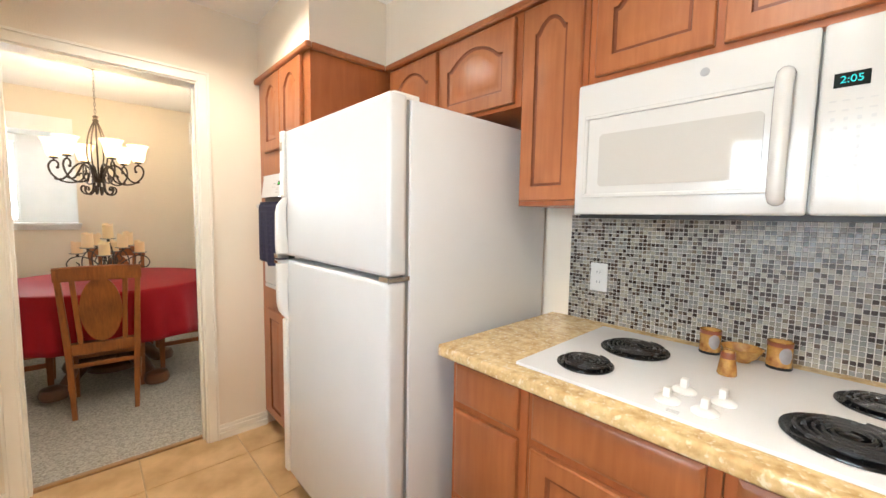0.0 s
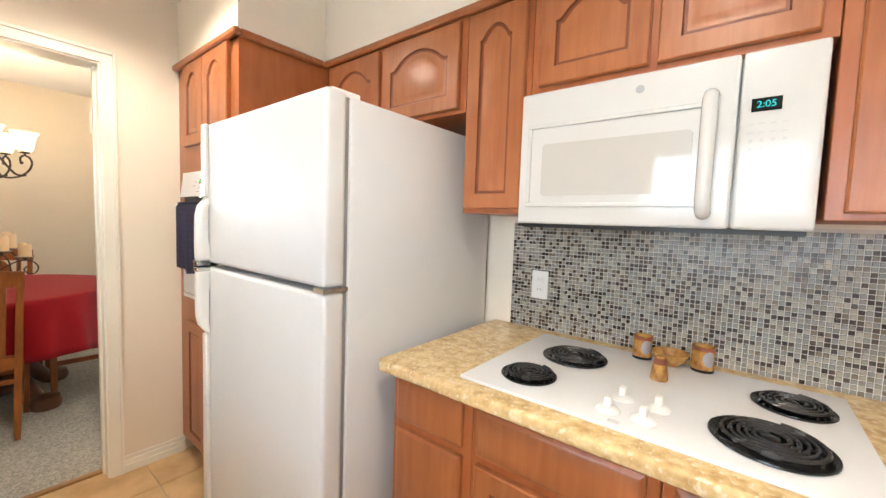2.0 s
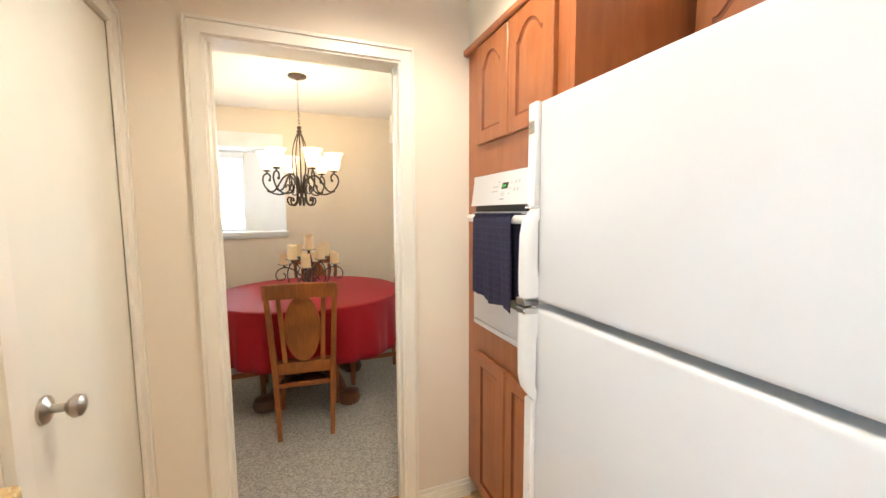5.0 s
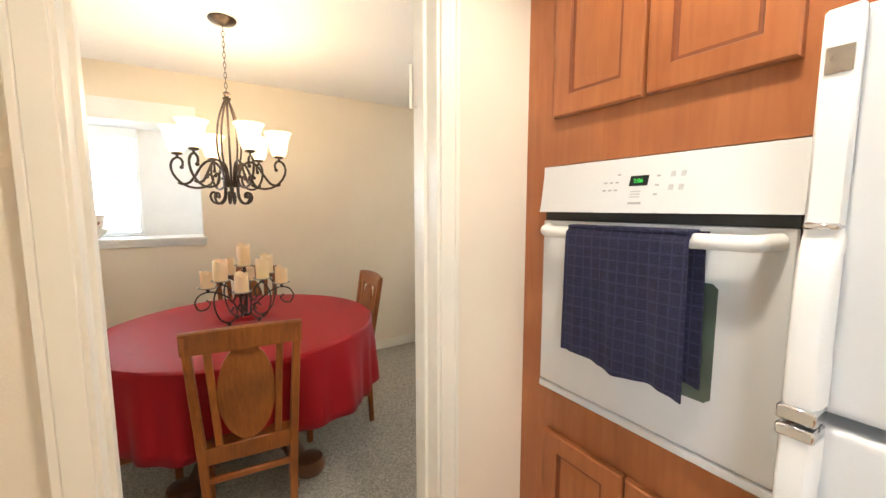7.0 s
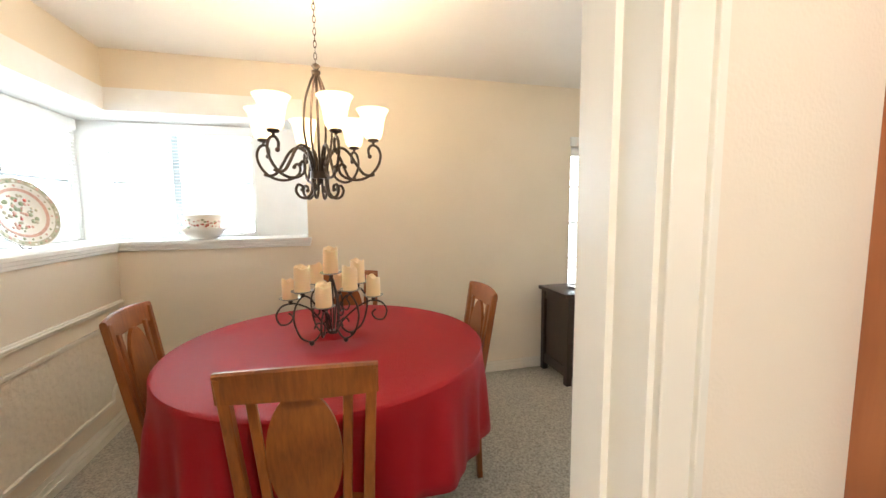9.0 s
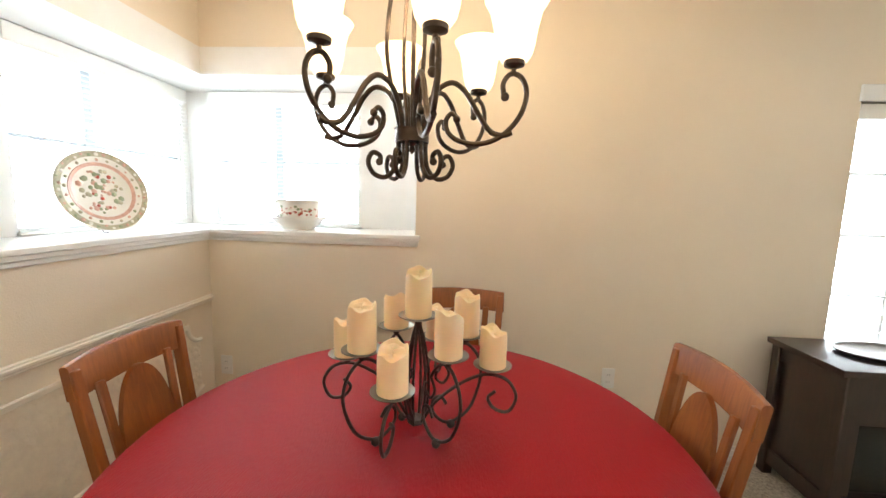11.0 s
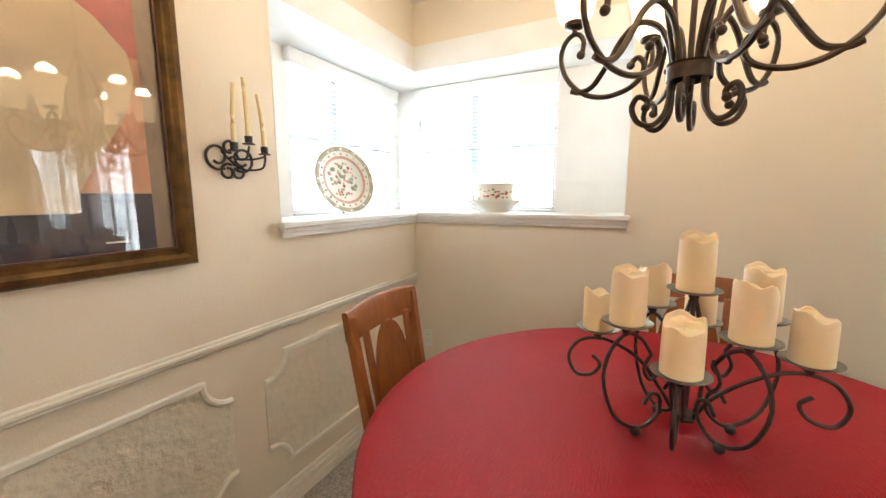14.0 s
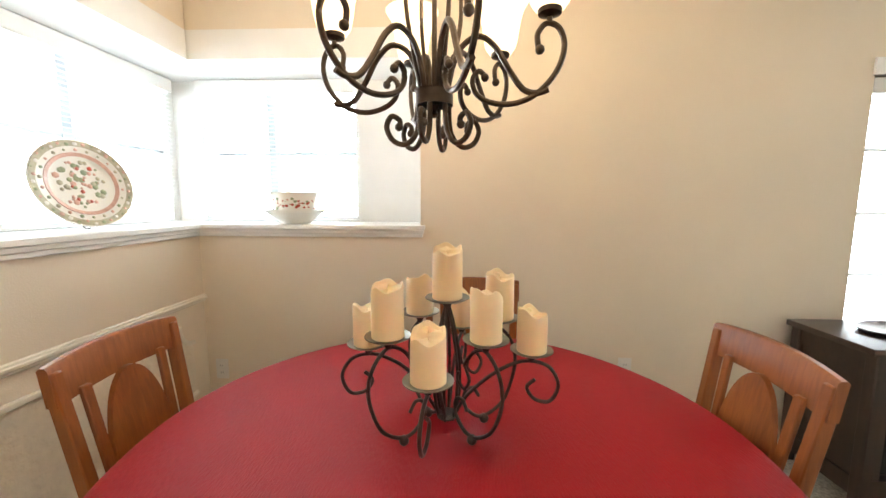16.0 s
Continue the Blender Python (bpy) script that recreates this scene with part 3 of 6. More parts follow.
def blinds(axis, at, u0, u1, z0, z1, pitch=0.024, depth=0.022):
    ctr = (at, (u0 + u1) / 2, z0) if axis == "x" else ((u0 + u1) / 2, at, z0)
    t = thing("window_blind", *ctr, "white mini blind with open slats hung in the window", "blind")

    def b(bm, a0, a1, p0, p1, q0, q1, bev=0.0):
        return box(bm, at + a0, at + a1, p0, p1, q0, q1, bev) if axis == "x" else box(bm, p0, p1, at + a0, at + a1, q0, q1, bev)

    part("head_rail", b(bmesh.new(), -0.02, 0.02, u0, u1, z1 - 0.075, z1, 0.004), M_WHITE, t)
    part("bottom_rail", b(bmesh.new(), -0.011, 0.011, u0, u1, z0, z0 + 0.012, 0.003), M_WHITE, t)
    mesh = None
    for k in range(int((z1 - z0 - 0.09) / pitch)):
        z = z0 + 0.02 + pitch * (k + 0.5)
        if mesh is None:
            bm = bmesh.new()
            half = (u1 - u0) / 2 - 0.004
            c = [(-depth / 2, -0.0012), (0, 0.0014), (depth / 2, -0.0012)]
            rows = [[bm.verts.new((a, s * half, w) if axis == "x" else (s * half, a, w)) for a, w in c + [(a, w - 0.0007) for a, w in c[::-1]]] for s in (-1, 1)]
            for i in range(6):
                bm.faces.new((rows[0][i], rows[0][(i + 1) % 6], rows[1][(i + 1) % 6], rows[1][i]))
            mesh = finish("slat", bm, M_WHITE, False)
        s = new("slat", mesh)
        s.parent = t
        s.location = (0, 0, z - z0)
    return t


window("window_1", "x", BW - 0.03, 7.87, 8.83, 1.213, 2.045, 8.235, "white framed double hung window over the shelf")
window("window_2", "y", BN + 0.03, 1.40, 2.375, 1.213, 2.045, 1.83, "white framed double hung window over the shelf")
blinds("x", BW + 0.022, 7.865, 8.835, 1.216, 2.052)
blinds("y", BN - 0.022, 1.395, 2.38, 1.216, 2.052)
window("window_3", "y", YF + 0.08, 4.98, 5.98, 0.62, 1.95, None, "tall white window beside the sideboard", muntins=2)
window("window_4", "y", YF + 0.08, 6.15, 7.5, 0.62, 1.95, 6.82, "wide white living room window with muntins", muntins=2)
window("window_5", "x", 1.53, 2.75, 4.1, 1.08, 2.02, 3.42, "white framed kitchen window over the counter")
blinds("x", 1.585, 2.77, 4.08, 1.10, 2.01, 0.05, 0.03)
blinds("y", YF + 0.03, 4.99, 5.97, 0.63, 1.945, 0.05, 0.028)
structure("window_head_trim", boxes((4.97, 5.99, YF - 0.012, YF + 0.02, 1.95, 2.03), bevel=0.003), M_WHITE, "white head trim over the tall window", "window trim")
# glowing daylight outside
structure("backdrop_west", boxes((-1.2, -1.15, 5.0, 10.6, 0, 4.5)), M_OUT, "overexposed bright daylight outside", "backdrop")
structure("backdrop_north", boxes((-1.0, 9.5, 11.2, 11.25, 0, 4.5)), M_OUT, "overexposed bright daylight outside", "backdrop")
structure("backdrop_kitchen", boxes((-1.2, -1.15, 0.5, 4.9, 0, 4.5)), M_OUT, "overexposed bright daylight outside", "backdrop")

# ---- kitchen cabinets ----


def arch(u):
    return math.cos(math.pi / 2 * u / 0.84) ** 0.7 if abs(u) < 0.84 else 0.0


def raised_door(y0, y1, z0, z1, xf, rise=0.05, stile=0.052, thick=0.02):
    """A frame-and-panel door facing west; rise is the height of its arch."""
    bm, c, n, rings = bmesh.new(), (y0 + y1) / 2, 20, []
    for d, x, r in ((0, thick, 0), (0, 0.004, 0), (0.004, 0, 0), (stile, 0, rise), (stile + 0.003, 0.006, rise), (stile + 0.011, 0.0075, rise), (stile + 0.034, 0.001, rise), (stile + 0.037, 0.0005, rise)):
        w = (y1 - y0) / 2 - d
        pts = [(c - w, z0 + d), (c + w, z0 + d)]
        for k in range(n + 1):
            u = 1 - 2 * k / n
            pts.append((c + u * w, z1 - d - r * (1 - arch(u))))
        rings.append([bm.verts.new((xf + x, y, z)) for y, z in pts])
    for k, (a, b) in enumerate(zip(rings, rings[1:])):
        for i in range(len(a)):
            f = bm.faces.new((a[i], a[(i + 1) % len(a)], b[(i + 1) % len(a)], b[i]))
            f.material_index = 1 if k in (3, 4) else 0
    bm.faces.new(rings[0])
    bm.faces.new(rings[-1])
    return bm


def drawer_front(y0, y1, z0, z1, xf):
    bm, rings = bmesh.new(), []
    for d, x in ((0, 0.02), (0, 0.007), (0.005, 0.004), (0.012, 0.0)):
        rings.append([bm.verts.new((xf + x, y, z)) for y, z in ((y0 + d, z0 + d), (y1 - d, z0 + d), (y1 - d, z1 - d), (y0 + d, z1 - d))])
    for a, b in zip(rings, rings[1:]):
        for i in range(4):
            bm.faces.new((a[i], a[(i + 1) % 4], b[(i + 1) % 4], b[i]))
    bm.faces.new(rings[0])
    bm.faces.new(rings[-1])
    return bm


CX = 4.035
SHIFT = Vector((0.015, 0.057, -0.015))


def wall_cabinet(y0, y1, z0, doors, rise, label, door_z0=None):
    t = thing("wall_cabinet", (CX + XR) / 2, (y0 + y1) / 2, z0, label, "cabinet", "kitchen wall cabinets")
    part("body", boxes((CX, XR - 0.002, y0, y1, z0, 2.117), bevel=0.002), M_CABS, t)
    for a, b in doors:
        part("door", raised_door(a, b, (door_z0 or z0 + 0.015), 2.092, CX - 0.021, rise), [M_CAB, M_GROOVE], t, "raised panel door with an arched top")
    return t


wall_cabinet(4.205, 5.045, 1.765, ((4.232, 4.642), (4.668, 5.03)), 0.06, "reddish maple wall cabinet above the refrigerator")
wall_cabinet(3.945, 4.203, 1.395, ((3.962, 4.19),), 0.045, "tall narrow reddish maple wall cabinet", 1.412)
wall_cabinet(3.237, 3.943, 1.78, ((3.60, 3.915), (3.268, 3.58)), 0.055, "reddish maple wall cabinet above the microwave", 1.797)
wall_cabinet(2.46, 3.235, 1.39, ((2.855, 3.205), (2.485, 2.84)), 0.055, "reddish maple wall cabinet beside the microwave", 1.407)
wall_cabinet(1.62, 2.458, 1.39, ((2.05, 2.43), (1.64, 2.035)), 0.055, "reddish maple wall cabinet beside the microwave", 1.407)
SHIFT = Vector((0, 0, 0))
structure("cabinet_crown", boxes((4.02, 4.05, 1.62, 5.12, ZC - 0.016, ZC + 0.014), (3.592, 3.622, 5.11, 5.845, ZC - 0.016, ZC + 0.014), (3.622, 4.02, 5.11, 5.14, ZC - 0.016, ZC + 0.014), bevel=0.006), M_CAB, "reddish brown crown strip along the cabinet tops", "trim")
SHIFT = Vector((0.02, 0.09, -0.005))

OX = 3.605
oc = thing("oven_cabinet", (OX + XR) / 2, 5.45, 0, "tall reddish maple cabinet housing the wall oven", "cabinet")
part("side_panel", boxes((OX, XR - 0.002, 5.05, 5.07, 0.1, 2.108)), M_CABS, oc)
part("body", boxes((OX + 0.02, XR - 0.002, 5.07, 5.84, 0.1, 2.108)), M_CABS, oc)
part("face_frame", boxes((OX, OX + 0.02, 5.07, 5.105, 0.1, 2.108), (OX, OX + 0.02, 5.672, 5.845, 0.1, 2.108), (OX, OX + 0.02, 5.105, 5.672, 1.562, 2.108), (OX, OX + 0.02, 5.105, 5.672, 0.1, 0.9)), M_CAB, oc, smooth=False)
part("toe_kick", boxes((OX + 0.06, OX + 0.08, 5.07, 5.84, 0, 0.1)), M_DKBROWN, oc)
for a, b in ((5.392, 5.645), (5.125, 5.384)):
    part("door", raised_door(a, b, 1.69, 2.092, OX - 0.021, 0.05), [M_CAB, M_GROOVE], oc, "raised panel door with an arched top")
    part("door", raised_door(a, b, 0.13, 0.782, OX - 0.021, 0.0), [M_CAB, M_GROOVE], oc, "raised panel door")

BX = 3.745
SHIFT = Vector((-0.035, 0.05, 0))


def base_cabinet(y0, y1, drawers, doors, label):
    t = thing("base_cabinet", (BX + XR) / 2, (y0 + y1) / 2, 0, label, "cabinet", "kitchen base cabinets")
    part("body", boxes((BX, XR - 0.002, y0, y1, 0.1, 0.875), bevel=0.002), M_CABS, t)
    part("toe_kick", boxes((BX + 0.07, BX + 0.09, y0, y1, 0, 0.1)), M_DKBROWN, t)
    for a, b, c, d in drawers:
        part("drawer", drawer_front(a, b, c, d, BX - 0.02), M_CAB, t, "plain drawer front with an eased edge")
    for a, b, c, d in doors:
        part("door", raised_door(a, b, c, d, BX - 0.02, 0.0), [M_CAB, M_GROOVE], t, "raised panel door")
    return t


base_cabinet(3.905, 4.20, ((3.932, 4.175, 0.738, 0.862), (3.932, 4.175, 0.425, 0.712), (3.932, 4.175, 0.125, 0.40)), (), "reddish maple drawer base cabinet under the counter")
base_cabinet(3.465, 3.903, ((3.49, 3.885, 0.738, 0.862),), ((3.49, 3.885, 0.125, 0.712),), "reddish maple base cabinet under the cooktop")
base_cabinet(3.04, 3.463, ((3.06, 3.44, 0.738, 0.862),), ((3.06, 3.44, 0.125, 0.712),), "reddish maple base cabinet under the cooktop")
base_cabinet(2.35, 3.038, ((2.38, 3.01, 0.738, 0.862),), ((2.70, 3.01, 0.125, 0.712), (2.38, 2.69, 0.125, 0.712)), "reddish maple base cabinet under the counter")
base_cabinet(1.62, 2.348, ((1.65, 2.32, 0.738, 0.862),), ((1.99, 2.32, 0.125, 0.712), (1.65, 1.98, 0.125, 0.712)), "reddish maple base cabinet under the counter")


def counter(name, x0, x1, y0, y1, label, front):
    """A stone top with a rounded front edge; front is -1 where it faces west."""
    bm = bmesh.new()
    box(bm, x0, x1, y0, y1, 0.876, 0.914)
    fx = x0 if front < 0 else x1
    es = [e for e in bm.edges if all(abs(v.co.x - fx) < 1e-5 for v in e.verts)]
    bmesh.ops.bevel(bm, geom=es, offset=0.014, segments=4, profile=0.5, affect="EDGES")
    return single(name, bm, M_GRAN, label, "countertop", base=((x0 + x1) / 2, (y0 + y1) / 2, 0.876))


counter("countertop", 3.70, XR + 0.033, 1.62, 4.236, "polished golden granite countertop with a rounded edge", -1)
SHIFT = Vector((0.055, 0, 0))
counter("countertop", 1.567, 2.335, 1.62, PY - 0.002, "polished golden granite countertop above the dishwasher", 1)

SHIFT = Vector((0.055, 0.025, 0))
# left run: dishwasher and plain base cabinet
dw = thing("dishwasher", 2.0, 4.75, 0, "white built-in dishwasher under the granite counter", "dishwasher")
part("body", boxes((1.66, 2.285, 4.46, 5.06, 0.02, 0.872)), M_APPL, dw)
part("door", boxes((2.285, 2.308, 4.465, 5.058, 0.13, 0.735), bevel=0.006, seg=2), M_APPL, dw)
pn = part("control_panel", boxes((2.285, 2.325, 4.465, 5.058, 0.742, 0.868), bevel=0.01, seg=2), M_APPL, dw, "white control panel with grey marks")
for k in range(9):
    part("button_mark", boxes((2.325, 2.3262, 4.55 + k * 0.045, 4.568 + k * 0.045, 0.80, 0.822)), M_KEY, pn)
part("latch", boxes((2.30, 2.327, 4.98, 5.02, 0.745, 0.757)), M_BLACK, dw, "black latch slot")
part("kick_plate", boxes((2.24, 2.26, 4.465, 5.058, 0.02, 0.125)), M_APPL, dw)
lb = thing("base_cabinet", 2.0, 3.0, 0, "reddish maple base cabinet below the window counter", "cabinet", "kitchen base cabinets")
part("body", boxes((1.622, 2.285, 1.62, 4.455, 0.1, 0.875)), M_CABS, lb)
for k in range(6):
    a = 1.64 + k * 0.47
    d = raised_door(a, a + 0.44, 0.125, 0.862, 0, 0.0)
    d.transform(Matrix.Translation((2.306, 0, 0)) @ Matrix.Diagonal((-1, 1, 1, 1)))
    part("door", d, [M_CAB, M_GROOVE], lb, "raised panel door")

SHIFT = Vector((0.01, 0, 0))
# ---- refrigerator ----
fr = thing("refrigerator", 3.95, 4.73, 0, "white top-freezer refrigerator with textured doors", "refrigerator")
part("body", boxes((3.575, 4.34, 4.33, 5.166, 0.03, 1.692), bevel=0.008, seg=2), M_APPL, fr)
part("gasket", boxes((3.556, 3.577, 4.34, 5.156, 0.11, 1.69)), M_GREYP, fr, "dark grey door gasket")
fd = part("freezer_door", boxes((3.492, 3.562, 4.33, 5.166, 1.146, 1.702), bevel=0.016, seg=4), M_APPL, fr)
rd = part("refrigerator_door", boxes((3.492, 3.562, 4.33, 5.166, 0.10, 1.128), bevel=0.016, seg=4), M_APPL, fr)
part("base_grille", boxes((3.53, 3.56, 4.35, 5.146, 0.03, 0.095), bevel=0.004), M_GREYP, fr)


def grip(z0, z1, tip):
    """A handle that swells from the door edge and comes back to it; tip is the end by the split."""
    bm = bmesh.new()
    s = 1 if z1 > z0 else -1
    L = abs(z1 - z0)
    rows = []
    for k, (f, out) in enumerate(((0, 0.004), (0.06, 0.018), (0.16, 0.037), (0.3, 0.045), (0.7, 0.047), (0.94, 0.046), (1.0, 0.044))):
        z = z0 + s * L * f
        w = 0.022 - 0.004 * (k == 0)
        ring = []
        for a, b in ((1, 0.0), (1, 0.6), (0.7, 1.0), (-0.7, 1.0), (-1, 0.6), (-1, 0.0)):
            ring.append(bm.verts.new((3.494 - out * b + (0.012 if b == 0 else 0) - (0.018 if b == 0 and 0.1 < f < 0.9 else 0), 5.140 + a * w, z)))
        rows.append(ring)
    for a, b in zip(rows, rows[1:]):
        for i in range(6):
            bm.faces.new((a[i], a[(i + 1) % 6], b[(i + 1) % 6], b[i]))
    bm.faces.new(rows[0])
    bm.faces.new(rows[-1])
    bmesh.ops.bevel(bm, geom=[e for e in bm.edges], offset=0.002, segments=1, affect="EDGES")
    return bm


h1 = part("handle", grip(1.415, 1.158, 1), M_PLAST, fd, "white grip handle with chrome caps")
part("cap", boxes((3.444, 3.495, 5.118, 5.162, 1.136, 1.158), bevel=0.003), M_CHROME, fd, "chrome handle cap")
part("cap", boxes((3.468, 3.495, 5.121, 5.159, 1.408, 1.418), bevel=0.003), M_CHROME, fd, "chrome handle cap")
part("handle_strip", boxes((3.476, 3.494, 5.120, 5.160, 1.412, 1.70), bevel=0.004), M_PLAST, fd)
part("badge", boxes((3.474, 3.478, 5.126, 5.154, 1.615, 1.65), bevel=0.001), M_NICKEL, fd, "small grey square badge")
part("handle", grip(0.85, 1.112, 1), M_PLAST, rd, "white grip handle with chrome cap")
part("cap", boxes((3.444, 3.495, 5.118, 5.162, 1.112, 1.130), bevel=0.003), M_CHROME, rd, "chrome handle cap")
part("handle_strip", boxes((3.476, 3.494, 5.120, 5.160, 0.12, 0.853), bevel=0.004), M_PLAST, rd)
part("hinge_cover", boxes((3.52, 3.62, 4.345, 4.398, 1.692, 1.711), bevel=0.006, seg=2), M_PLAST, fr, "white top hinge cover")
part("center_hinge", boxes((3.49, 3.575, 4.331, 4.378, 1.130, 1.144)), M_CHROME, fr)

SHIFT = Vector((0.02, 0.09, -0.005))
# ---- wall oven and towel ----
ov = thing("wall_oven", 3.8, 5.385, 0.905, "white built-in wall oven with a green clock display", "oven")
VX = 3.592
part("body", boxes((OX - 0.002, 4.1, 5.108, 5.67, 0.91, 1.555)), M_BLACK, ov)
cp = bmesh.new()
rows = []
for k in range(13):
    u = k / 12
    y = 5.098 + 0.578 * u
    bow = 0.022 * (1 - (2 * u - 1) ** 2)
    rows.append([cp.verts.new(p) for p in ((OX, y, 1.436), (VX - bow - 0.016, y, 1.432), (VX - bow - 0.012, y, 1.446), (VX - 0.3 * bow, y, 1.535), (VX, y, 1.558 + 0.3 * bow * 0), (OX, y, 1.56))])
for a, b in zip(rows, rows[1:]):
    for i in range(6):
        cp.faces.new((a[i], a[(i + 1) % 6], b[(i + 1) % 6], b[i]))
cp.faces.new(rows[0])
cp.faces.new(rows[-1])
cpo = part("control_panel", cp, M_APPL, ov, "bowed white control panel")


def panel_x(y, z):
    u = (y - 5.098) / 0.578
    bow = 0.022 * (1 - (2 * u - 1) ** 2)
    f = (z - 1.446) / (1.535 - 1.446)
    return (VX - bow - 0.012) * (1 - f) + (VX - 0.3 * bow) * f


def mark(y0, y1, z0, z1, mat, name, parent=None, label=""):
    x0 = min(panel_x(y0, z0), panel_x(y1, z0)) - 0.0012
    x1 = min(panel_x(y0, z1), panel_x(y1, z1)) - 0.0012
    bm = bmesh.new()
    v = [bm.verts.new(p) for p in ((x0, y0, z0), (x0, y1, z0), (x1, y1, z1), (x1, y0, z1))]
    w = [bm.verts.new((p.co.x + 0.003, p.co.y, p.co.z)) for p in v]
    bm.faces.new(v)
    bm.faces.new(w[::-1])
    for i in range(4):
        bm.faces.new((v[i], v[(i + 1) % 4], w[(i + 1) % 4], w[i]))
    return part(name, bm, mat, parent or cpo, label, smooth=False)


mark(5.36, 5.402, 1.492, 1.515, M_LCD, "display", label="black clock display")
for y, z in ((5.43, 1.50), (5.445, 1.50), (5.46, 1.50), (5.43, 1.482), (5.445, 1.482), (5.46, 1.482), (5.428, 1.518), (5.335, 1.49), (5.335, 1.51), (5.335, 1.47)):
    mark(y, y + 0.008, z, z + 0.004, M_KEY, "button_mark")
for y, z in ((5.305, 1.508), (5.285, 1.508), (5.305, 1.48), (5.285, 1.48)):
    mark(y, y + 0.009, z, z + 0.012, M_KEYL, "button_mark")
for k in range(3):
    mark(5.372, 5.396, 1.478 - k * 0.006, 1.481 - k * 0.006, M_KEYL, "printed_line")
mark(5.366, 5.396, 1.451, 1.456, M_KEY, "maker_mark", label="small grey maker bar")


def writing(text, size, m, mat, parent, name="clock_digits"):
    cu = bpy.data.curves.new(name, "FONT")
    cu.body, cu.size, cu.align_x, cu.align_y, cu.extrude = text, size, "CENTER", "CENTER", 0.0003
    cu.materials.append(mat)
    ob = new(name, cu)
    ob.parent = parent
    ob.matrix_basis = top(parent).matrix_basis.inverted() @ Matrix.Translation(SHIFT) @ m
    return ob


WEST = Matrix(((0, 0, -1, 0), (-1, 0, 0, 0), (0, 1, 0, 0), (0, 0, 0, 1)))
writing("2:06", 0.013, Matrix.Translation((panel_x(5.381, 1.503) - 0.0035, 5.381, 1.503)) @ WEST, M_LCDG, cpo)
od = part("oven_door", boxes((VX - 0.006, OX - 0.001, 5.106, 5.668, 0.935, 1.408), bevel=0.006, seg=2), M_APPL, ov)
part("vent_gap", boxes((VX + 0.004, OX, 5.106, 5.668, 1.409, 1.434)), M_BLACK, ov, "black vent gap above the door")
part("bottom_trim", boxes((VX - 0.004, OX, 5.10, 5.674, 0.908, 0.931), bevel=0.004), M_APPL, ov)
wb = bmesh.new()
slab(wb, [(5.215 + 0.36 * a, 1.05 + 0.245 * b) for a, b in ((0.03, 0), (0.97, 0), (1, 0.04), (1, 0.96), (0.97, 1), (0.03, 1), (0, 0.96), (0, 0.04))], 0.004, "x", VX - 0.0085)
part("oven_window", wb, M_OVENW, od, "grey-green smoked oven window", smooth=False)
hb = bmesh.new()
tube(hb, [(VX - 0.005, 5.645, 1.385), (VX - 0.03, 5.632, 1.383), (VX - 0.047, 5.60, 1.381), (VX - 0.052, 5.39, 1.38), (VX - 0.047, 5.175, 1.381), (VX - 0.03, 5.142, 1.383), (VX - 0.005, 5.128, 1.385)], 0.0155, 10, 5)
part("handle", hb, M_PLAST, od, "white bowed bar handle")


def towel_sheet(y0, y1, zb0, zb1, x, lift, thick):
    """Hanging cloth with soft folds, from over the bar down to its hem."""
    bm, cols, nz = bmesh.new(), 40, 22
    grid = []
    for i in range(cols + 1):
        u = i / cols
        y = y0 + (y1 - y0) * u
        zb = zb0 + (zb1 - zb0) * u + 0.006 * math.sin(9 * u)
        col = []
        for k in range(nz + 1):
            v = k / nz
            z = 1.398 + (zb - 1.398) * v
            fold = 0.007 * v * math.sin(15 * u + 0.6 * v) + 0.003 * math.sin(37 * u + 2 * v) * v
            xx = x - 0.004 * math.sin(min(1, v * 8) * math.pi / 2) - fold + (0.012 if v == 0 else 0) + lift * v
            col.append((xx, y - 0.012 * v * (0.5 - u), z))
        grid.append(col)
    vs = [[bm.verts.new(p) for p in c] for c in grid]
    ws = [[bm.verts.new((p[0] + thick, p[1], p[2])) for p in c] for c in grid]
    for i in range(cols):
        for k in range(nz):
            bm.faces.new((vs[i][k], vs[i + 1][k], vs[i + 1][k + 1], vs[i][k + 1]))
            bm.faces.new((ws[i][k + 1], ws[i + 1][k + 1], ws[i + 1][k], ws[i][k]))
    for i in range(cols):
        bm.faces.new((vs[i][nz], vs[i + 1][nz], ws[i + 1][nz], ws[i][nz]))
    for k in range(nz):
        bm.faces.new((vs[0][k], vs[0][k + 1], ws[0][k + 1], ws[0][k]))
        bm.faces.new((ws[cols][k], ws[cols][k + 1], vs[cols][k + 1], vs[cols][k]))
    return bm


